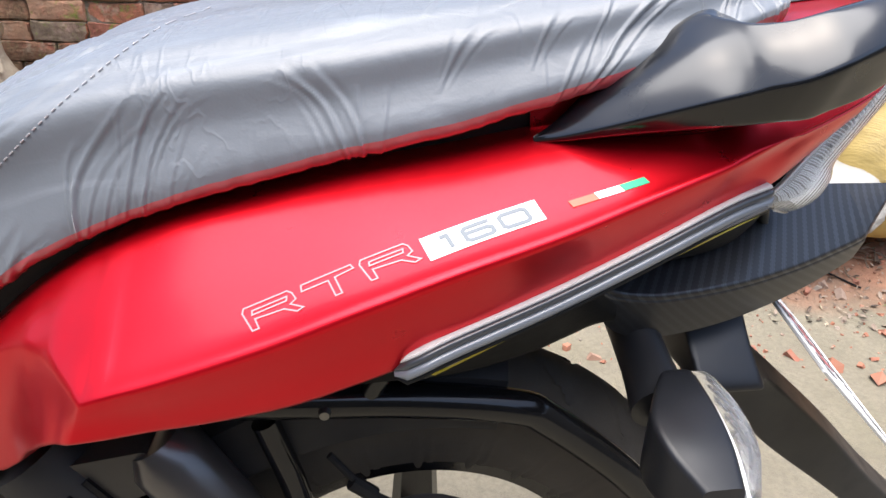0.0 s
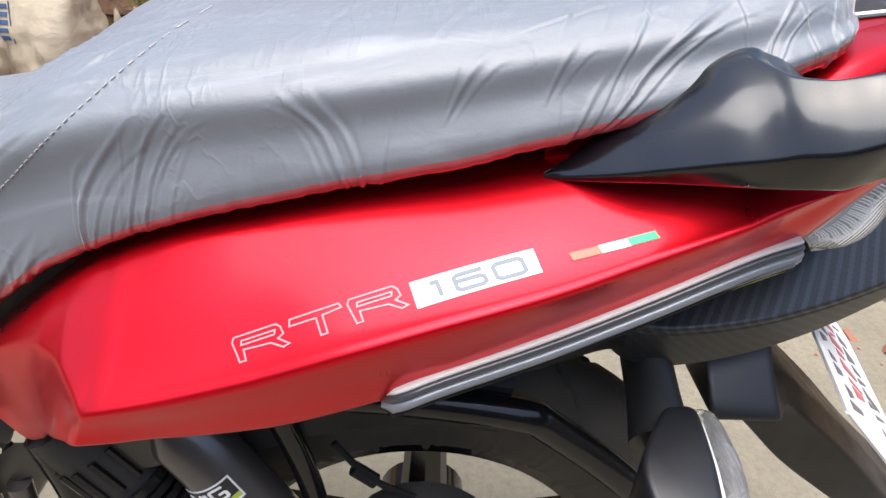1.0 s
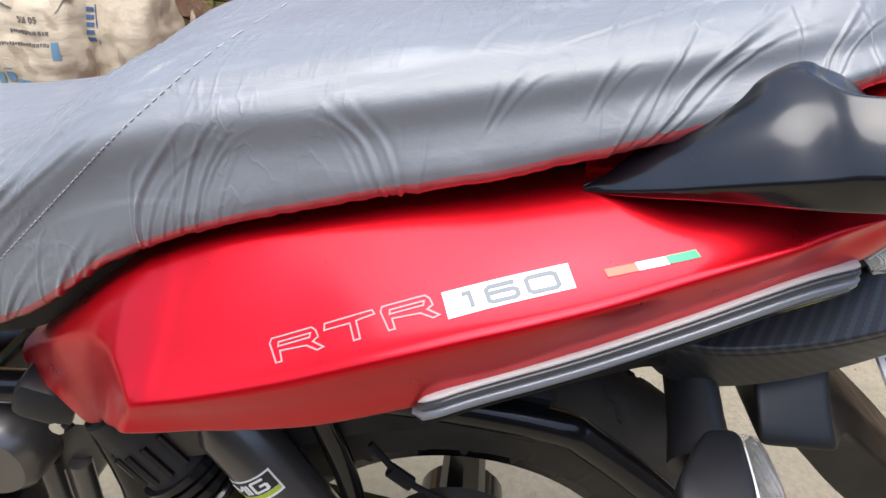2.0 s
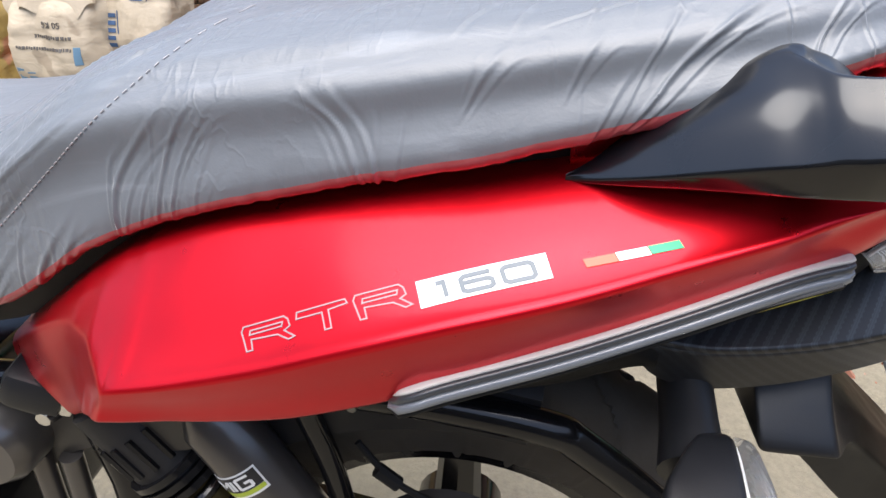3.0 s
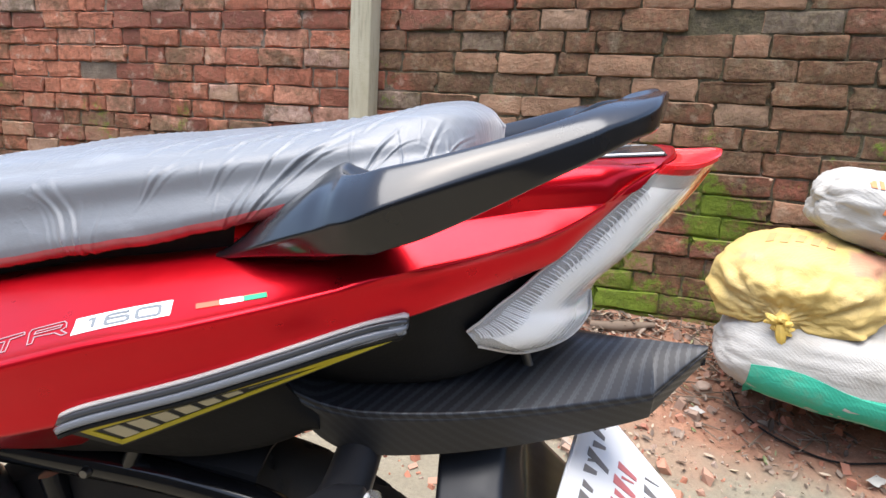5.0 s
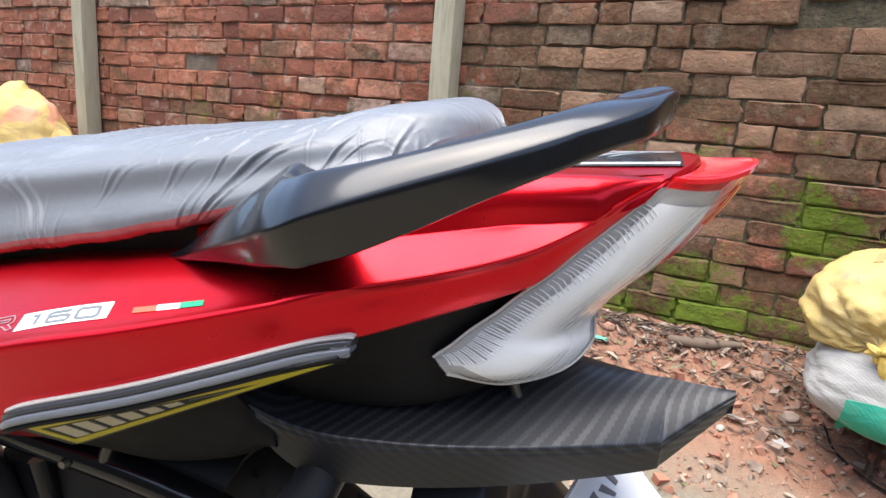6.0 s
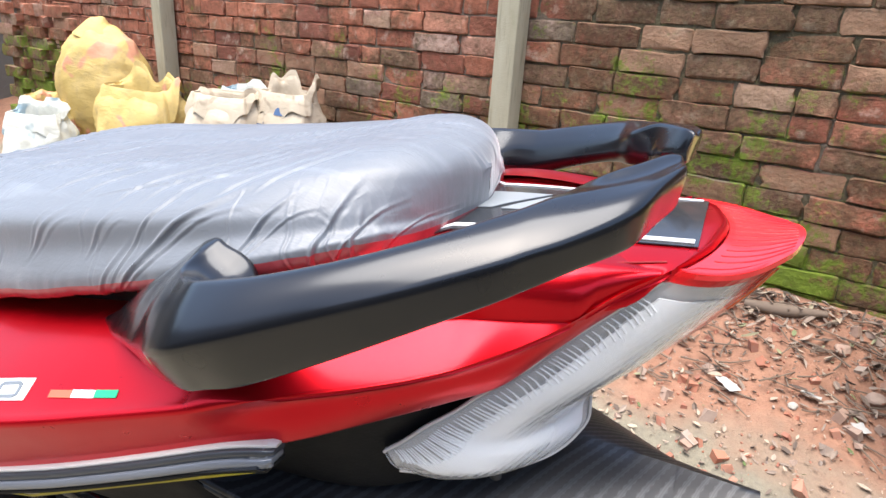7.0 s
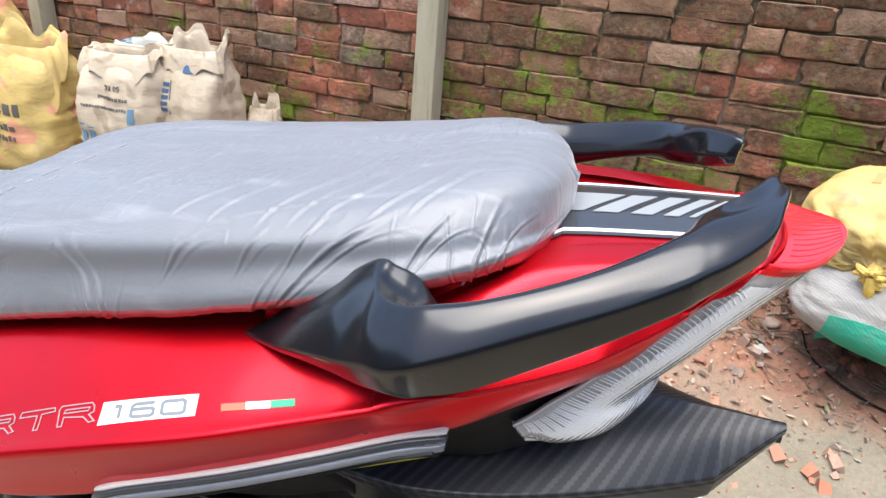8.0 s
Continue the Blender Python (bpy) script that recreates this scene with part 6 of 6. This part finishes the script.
# the green band runs along the white sack's front
rows = []
for j in range(7):
    row = []
    for i in range(22):
        px, pz = -0.24 + 0.50 * i / 21, -0.010 - 0.10 * j / 6 + 0.015 * math.sin(i * 0.4)
        hit = tl.ray_cast(Vector((px, -2.0, pz)), Vector((0, 1, 0)))[0]
        row.append((hit or Vector((px, -0.12, pz))) + Vector((0, -0.003, 0)))
    rows.append(row)
part("green_band", shell(rows, 0.002, 0, (0, 1, 0)), SACK_GREEN, white_low, "faded green printed band")
yellow, ty = heap_sack((0.40, 0.40, 0.525), (0.20, 0.215, 0.130), SACK_YELLOW, "full yellow woven sack tied shut at the neck", 12, turn=(0, 24, -108), power=2.3, wrinkle=0.065, pleats=0.26)
yk = yellow
KNOT = woven("bright_yellow_cloth", (0.72, 0.48, 0.08), (0.75, 0.55, 0.15))
knot = part("neck_knot", tube([(0.148, 0, 0), (0.166, 0, 0), (0.180, 0, 0)], [0.024, 0.017, 0.022], 14, 8), KNOT, yk, "bright yellow tied neck")
rk = random.Random(4)
for k in range(11):
    a, L = k * 0.58 + rk.uniform(-0.2, 0.2), rk.uniform(0.6, 1.15)
    q = [(0.166, 0, 0), (0.178 + rk.uniform(-0.004, 0.004), 0.012 * math.cos(a), 0.012 * math.sin(a)), (0.186, 0.026 * L * math.cos(a), 0.026 * L * math.sin(a)), (0.174 + rk.uniform(-0.01, 0.012), 0.040 * L * math.cos(a + 0.2), 0.040 * L * math.sin(a + 0.2) - 0.006)]
    part("ruffle", tube(q, [0.008, 0.0085 * L, 0.010 * L, 0.0035], 7, 8), KNOT, knot)
part("tail_end", tube([(0.180, 0, 0), (0.190, 0.005, -0.03), (0.188, 0.012, -0.075)], [0.012, 0.014, 0.009], 7, 8), KNOT, knot)
top_bag, tt = heap_sack((0.66, 0.33, 0.725), (0.25, 0.17, 0.105), SACK_WHITE, "crumpled white woven sack with an orange printed block", 13, turn=(0, 10, 6), power=2.8, wrinkle=0.05)
printed(top_bag, tt, -0.05, 0.02, 0.18, 0.045, INK_ORANGE)
marks(top_bag, tt, -0.02, -0.05, 0.20, 0.03, INK_ORANGE, 9)
marks(top_bag, tt, -0.12, 0.065, 0.12, 0.02, INK_ORANGE, 10)
heap_sack((0.92, 0.30, 0.40), (0.26, 0.2, 0.24), SACK_YELLOW, "yellow woven sack behind the tied one", 14, turn=(0, 0, 10))
# writing on the yellow sack, as unreadable bars on its upper side
for k in range(5):
    rows = []
    for j in range(4):
        row = []
        for i in range(5):
            p = Vector((-0.055 + 0.050 * (j / 3) + 0.006 * (k % 2), -0.085 + 0.036 * k + 0.020 * i / 4, 0.6))
            hit = ty.ray_cast(p, Vector((0, 0, -1)))[0]
            row.append((hit or p) + Vector((0, 0, 0.002)))
        rows.append(row)
    part("print_bar", shell(rows, 0.0015, 0, (0, 0, -1)), INK_BROWN, yk)

# ---- litter on the soil ----
LEAF = material("dry_leaf", (0.2, 0.13, 0.07), 0.8)
lr = node(LEAF, "ShaderNodeNewGeometry").outputs["Random Per Island"]
put(LEAF, "Base Color", ramp(LEAF, lr, (0.0, (0.07, 0.050, 0.038)), (0.35, (0.17, 0.125, 0.095)), (0.7, (0.29, 0.225, 0.175)), (0.93, (0.42, 0.34, 0.25)), (1.0, (0.10, 0.15, 0.045))))
CHIP = material("broken_brick", (0.4, 0.12, 0.06), 0.9)
cr = node(CHIP, "ShaderNodeNewGeometry").outputs["Random Per Island"]
cc = ramp(CHIP, cr, (0.0, (0.30, 0.075, 0.04)), (0.5, (0.50, 0.15, 0.07)), (0.72, (0.40, 0.26, 0.19)), (1.0, (0.36, 0.33, 0.28)))
put(CHIP, "Base Color", mix(CHIP, noise_tex(CHIP, coords(CHIP, "World"), 60.0, 5, 0.7), cc, (0.24, 0.16, 0.12)))
TWIG = material("grey_twig", (0.15, 0.11, 0.08), 0.85)
SCRAP = material("pale_scrap", (0.42, 0.41, 0.38), 0.5)
SCRAP_GREEN = material("green_wrapper", (0.15, 0.48, 0.34), 0.4)


def scatter(count, seed, x0, x1, d0, d1, power=1.0):
    rnd = random.Random(seed)
    for _ in range(count):
        d = d0 + (d1 - d0) * rnd.random() ** power
        x = rnd.uniform(x0, x1)
        p = at_wall(x, d)
        yield rnd, Vector((p.x, p.y, ground_height(p.x, p.y)))


def stuff(name, verts, faces, mat, label):
    me = bpy.data.meshes.new(name)
    me.from_pydata(verts, [], faces)
    me.materials.append(mat)
    return tagged(new(name, me), label, "litter", kind="stuff")


vs, fs = [], []
for rnd, p in scatter(7500, 21, -1.9, 1.6, 0.02, 0.70, 1.9):
    L = 0.006 + 0.026 * rnd.random() ** 2.4
    W = L * rnd.uniform(0.18, 0.5)
    m = Matrix.Translation(p + Vector((0, 0, rnd.uniform(0.002, 0.012)))) @ Euler((rnd.uniform(-0.6, 0.6), rnd.uniform(-0.6, 0.6), rnd.uniform(0, 6.3))).to_matrix().to_4x4()
    cu = rnd.uniform(0.0, 0.5)
    o = len(vs)
    pts = [(-L / 2, 0, cu * L * 0.3), (-L / 5, -W / 2, cu * W), (-L / 5, 0, 0), (-L / 5, W / 2, cu * W), (L / 5, -W / 2, cu * W), (L / 5, 0, 0), (L / 5, W / 2, cu * W), (L / 2, 0, cu * L * 0.4)]
    vs += [tuple(m @ Vector(q)) for q in pts]
    fs += [[o + i for i in f] for f in ((0, 1, 2), (0, 2, 3), (1, 4, 5, 2), (2, 5, 6, 3), (4, 7, 5), (5, 7, 6))]
stuff("fallen_leaves", vs, fs, LEAF, "dry brown fallen leaves littering the soil by the wall")

vs, fs = [], []
for rnd, p in scatter(2600, 22, -1.9, 1.7, 0.03, 0.95, 1.2):
    s = 0.003 + 0.018 * rnd.random() ** 7
    m = Matrix.Translation(p + Vector((0, 0, s * 0.2))) @ Euler((rnd.uniform(0, 3), rnd.uniform(0, 3), rnd.uniform(0, 6.3))).to_matrix().to_4x4()
    o = len(vs)
    for sx in (-1, 1):
        for sy in (-1, 1):
            for sz in (-1, 1):
                vs.append(tuple(m @ Vector((sx * s * rnd.uniform(0.6, 1.3), sy * s * rnd.uniform(0.5, 1.0), sz * s * rnd.uniform(0.3, 0.8)))))
    fs += [[o + i for i in f] for f in ((0, 1, 3, 2), (4, 6, 7, 5), (0, 4, 5, 1), (2, 3, 7, 6), (0, 2, 6, 4), (1, 5, 7, 3))]
stuff("brick_rubble", vs, fs, CHIP, "small broken red brick chips strewn over the soil")

vs, fs = [], []
for rnd, p in scatter(950, 29, -1.7, 1.3, 0.02, 0.42, 1.7):
    L = rnd.uniform(0.018, 0.055)
    W = L * rnd.uniform(0.12, 0.42)
    m = Matrix.Translation(p + Vector((0, 0, rnd.uniform(0.006, 0.020)))) @ Euler((rnd.uniform(-0.7, 0.7), rnd.uniform(-0.5, 0.5), rnd.uniform(0, 6.3))).to_matrix().to_4x4()
    bend, roll = rnd.uniform(-9.0, 14.0), rnd.uniform(0.2, 1.2)
    o = len(vs)
    for i in range(6):
        t = i / 5 - 0.5
        wd = W * (math.sin(math.pi * (i + 0.4) / 6.0) ** 0.8)
        z = bend * (t * L) ** 2
        vs += [tuple(m @ Vector(q)) for q in ((t * L, -wd / 2, z + roll * wd * 0.5), (t * L, 0, z), (t * L, wd / 2, z + roll * wd * 0.5))]
    fs += [[o + 3 * i + a, o + 3 * i + 3 + a, o + 3 * i + 4 + a, o + 3 * i + 1 + a] for i in range(5) for a in (0, 1)]
stuff("curled_leaves", vs, fs, LEAF, "curled grey brown dead leaves heaped at the wall foot")

tb = bmesh.new()
for rnd, p in scatter(520, 23, -1.6, 1.5, 0.03, 0.5, 1.6):
    L, a = rnd.uniform(0.04, 0.16), rnd.uniform(0, 6.3)
    q = [p + Vector((math.cos(a + w) * L * t, math.sin(a + w) * L * t, 0.008 + 0.012 * rnd.random())) for t, w in ((-0.5, 0), (0.0, rnd.uniform(-0.3, 0.3)), (0.5, rnd.uniform(-0.3, 0.3)))]
    join(tb, tube(q, [0.0028, 0.0015], 5, 6))
me = finish("twigs", tb, TWIG)
tagged(new("twigs", me), "thin grey twigs lying among the leaves", "litter", kind="stuff")


def stone(x, d, s, seed, mat, label, name="stone"):
    bm = bmesh.new()
    bmesh.ops.create_icosphere(bm, subdivisions=3, radius=1)
    for v in bm.verts:
        c = v.co.copy()
        k = 1 + 0.35 * noise.noise(c * 1.3 + Vector((seed, 0, 0))) + 0.12 * noise.noise(c * 3 + Vector((seed, 5, 0)))
        k = min(k, 1.06)
        v.co = Vector((c.x * s * 1.2, c.y * s, c.z * s * 0.75)) * k
    p = at_wall(x, d)
    ob = thing(name, bm, mat, label, name, smooth=25)
    ob.matrix_world = pose(p.x, p.y, ground_height(p.x, p.y) + s * 0.35, 0, 0, seed * 40)
    return ob


GREY_STONE = material("dusty_stone", (0.36, 0.33, 0.28), 0.9)
put(GREY_STONE, "Base Color", mix(GREY_STONE, noise_tex(GREY_STONE, coords(GREY_STONE), 25.0, 6, 0.7), (0.22, 0.20, 0.17), (0.48, 0.45, 0.39)))
stone(0.34, 0.24, 0.030, 1, GREY_STONE, "dusty grey stone beside the sacks")
stone(0.12, 0.16, 0.022, 2, CHIP, "broken orange red brick lump on the soil", "brick_lump")
stone(0.22, 0.30, 0.024, 3, CHIP, "broken orange red brick lump on the soil", "brick_lump")
stone(-0.36, 0.09, 0.02, 4, CHIP, "broken orange red brick lump on the soil", "brick_lump")
stone(0.45, 0.12, 0.028, 5, CHIP, "broken orange red brick lump on the soil", "brick_lump")
stone(0.05, 0.42, 0.012, 6, GREY_STONE, "small pale stone on the soil")


def scrap(x, d, w, l, turn, mat, label, seed):
    rows = []
    for j in range(7):
        row = []
        for i in range(5):
            u, v = (i / 4 - 0.5) * w, (j / 6 - 0.5) * l
            row.append((u, v, 0.008 + 0.35 * w * abs(noise.noise(Vector((u * 40, v * 40, seed))))))
        rows.append(row)
    p = at_wall(x, d)
    ob = thing("wrapper", shell(rows, 0.0008, 0, (0, 0, 1)), mat, label, "litter", "scraps on the ground")
    ob.matrix_world = pose(p.x, p.y, ground_height(p.x, p.y) + 0.004, 0, 0, turn)
    return ob


scrap(-0.37, 0.16, 0.03, 0.06, 80, SCRAP_GREEN, "crumpled pale green plastic wrapper on the soil", 1)
scrap(-0.24, 0.06, 0.015, 0.04, 60, SCRAP, "small white paper scrap on the soil", 2)
scrap(0.08, 0.37, 0.02, 0.05, 70, SCRAP, "small white paper scrap on the soil", 3)
scrap(0.20, 0.42, 0.03, 0.04, 20, SCRAP, "crumpled white plastic scrap on the ground", 4)
scrap(-0.11, 0.42, 0.035, 0.07, 35, SCRAP, "crumpled white plastic scrap on the ground", 5)
scrap(0.38, 0.17, 0.02, 0.05, 100, SCRAP_GREEN, "crumpled pale green plastic wrapper on the soil", 6)
scrap(0.63, 0.55, 0.03, 0.06, 130, SCRAP, "small white paper scrap on the ground", 7)


def cable():
    pts = [(0.30, 0.30), (0.33, 0.38), (0.42, 0.46), (0.55, 0.50), (0.72, 0.47), (0.86, 0.52)]
    q = []
    for x, d in pts:
        p = at_wall(x, d)
        q.append((p.x, p.y, ground_height(p.x, p.y) + 0.008))
    return tube(q, 0.003, 6, 40)


thing("cable", cable(), DULL_BLACK, "thin black cable lying on the ground", "cable")
lg = [at_wall(x, d) for x, d in ((-0.16, 0.085), (-0.06, 0.080), (0.06, 0.060))]
thing("branch", tube([(p.x, p.y, ground_height(p.x, p.y) + 0.014) for p in lg], [0.013, 0.022, 0.010], 9, 14), TWIG, "weathered grey branch lying along the wall foot", "branch")

# stack of loose bricks at the wall's far end
pile = empty("brick_stack", tuple(at_wall(-4.45, 0.33)), "stack of old red bricks by the wall", "bricks")

# ---- the wall's bricks, each with its own edges ----
BRICK, _clay, _w, _r = brick_mat()
put(BRICK, "Base Color", aged(BRICK, _clay, _w, 0.72, _r))
bump(BRICK, calc(BRICK, "ADD", noise_tex(BRICK, _w, 70.0, 6, 0.7), noise_tex(BRICK, _w, 18.0, 4, 0.6)), 0.8, 0.012)


def brick_mesh(length, seed):
    """A brick with worn, uneven edges, front face towards -y."""
    rnd = random.Random(seed)
    h, d = COURSE - 0.0038, 0.050
    j = lambda s: rnd.uniform(-s, s)
    off = rnd.uniform(0, 50)
    xs = (-0.5, -0.47, -0.33, -0.11, 0.1, 0.31, 0.46, 0.5)
    edge = [(x * length, 0.0) for x in xs] + [(0.5 * length, h * 0.5)] + [(x * length, h) for x in reversed(xs)] + [(-0.5 * length, h * 0.5)]
    out = []
    chip = rnd.choice((0, 7, 9, 16, None, None))
    for k, (x, z) in enumerate(edge):
        nz = noise.noise(Vector((x * 16 + off, z * 9, 0.0))) * 0.0045
        px, pz = x + j(0.003), z + nz + j(0.0016)
        if k in (0, 7, 9, 16):
            px, pz = px * 0.985, h / 2 + (pz - h / 2) * 0.88
        if k == chip:
            px, pz = px * 0.93, h / 2 + (pz - h / 2) * 0.6
        out.append((px, pz))
    bow = j(0.004)
    rows = []
    for k, (inset, y) in enumerate(((0.0, d), (0.0, 0.006), (0.0024, 0.0012), (0.007, 0.0))):
        row = []
        for x, z in out:
            s = max(0.0, 1 - inset / (length * 0.5))
            t = max(0.0, 1 - inset / (h * 0.5))
            row.append((x * s, y + (j(0.0026) if k else 0) + bow * (z / h - 0.5) * (k > 0), h / 2 + (z - h / 2) * t))
        rows.append(row)
    return finish("brick", loft(rows), BRICK, 32.0)


SIZES = {"full": 1.0, "half": 0.5, "short": 0.78, "long": 1.06}
brick_kinds = {nm: [brick_mesh(BRICK_L * f - 0.0042, 31 * q + 7) for q in range(12)] for nm, f in SIZES.items()}
rb = random.Random(11)
near, rest = [], []
k = int(-JOINT_Z / COURSE)
while JOINT_Z + (k + 1) * COURSE < WALL_TOP:
    z = JOINT_Z + k * COURSE
    x = WALL_X0 + (BRICK_L / 2 if k % 2 else 0.0) + rb.uniform(-0.04, 0.04)
    while x < WALL_X1 - 0.25:
        nm = rb.choices(("full", "half", "short", "long"), (0.60, 0.15, 0.15, 0.10))[0]
        step = BRICK_L * SIZES[nm]
        m = pose(x + step / 2, rb.uniform(-0.006, 0.007), z + 0.002 + rb.uniform(-0.002, 0.002) + 0.010 * noise.noise(Vector((x * 1.1, k * 0.13, 2.0))), 0, rb.uniform(-1.0, 1.0), rb.uniform(-2.0, 2.0))
        if rb.random() > 0.006:
            (near if -2.45 < x < 1.05 and 0.2 < z < 1.34 else rest).append((rb.choice(brick_kinds[nm]), m))
        x += step
    k += 1
near, extra = near[:300], near[300:]
for me, m in near:
    ob = new("brick", me)
    ob.parent = wall
    ob.matrix_local = m
verts, faces = [], []
for me, m in rest + extra:
    o = len(verts)
    verts += [m @ v.co for v in me.vertices]
    faces += [[o + i for i in p.vertices] for p in me.polygons]
me = bpy.data.meshes.new("bricks")
me.from_pydata(verts, [], faces)
me.materials.append(BRICK)
ob = tagged(new("bricks", me), kind="stuff")
ob.parent = wall
for row in range(13):
    for c in range(3):
        ob = new("brick", rb.choice(brick_kinds["full"]))
        ob.parent = pile
        ob.matrix_local = pose(-0.26 + c * 0.25 + (0.06 if row % 2 else 0) + rb.uniform(-0.01, 0.01), rb.uniform(-0.012, 0.012), 0.06 + row * 0.066, 0, 0, -12 + rb.uniform(-4, 4))
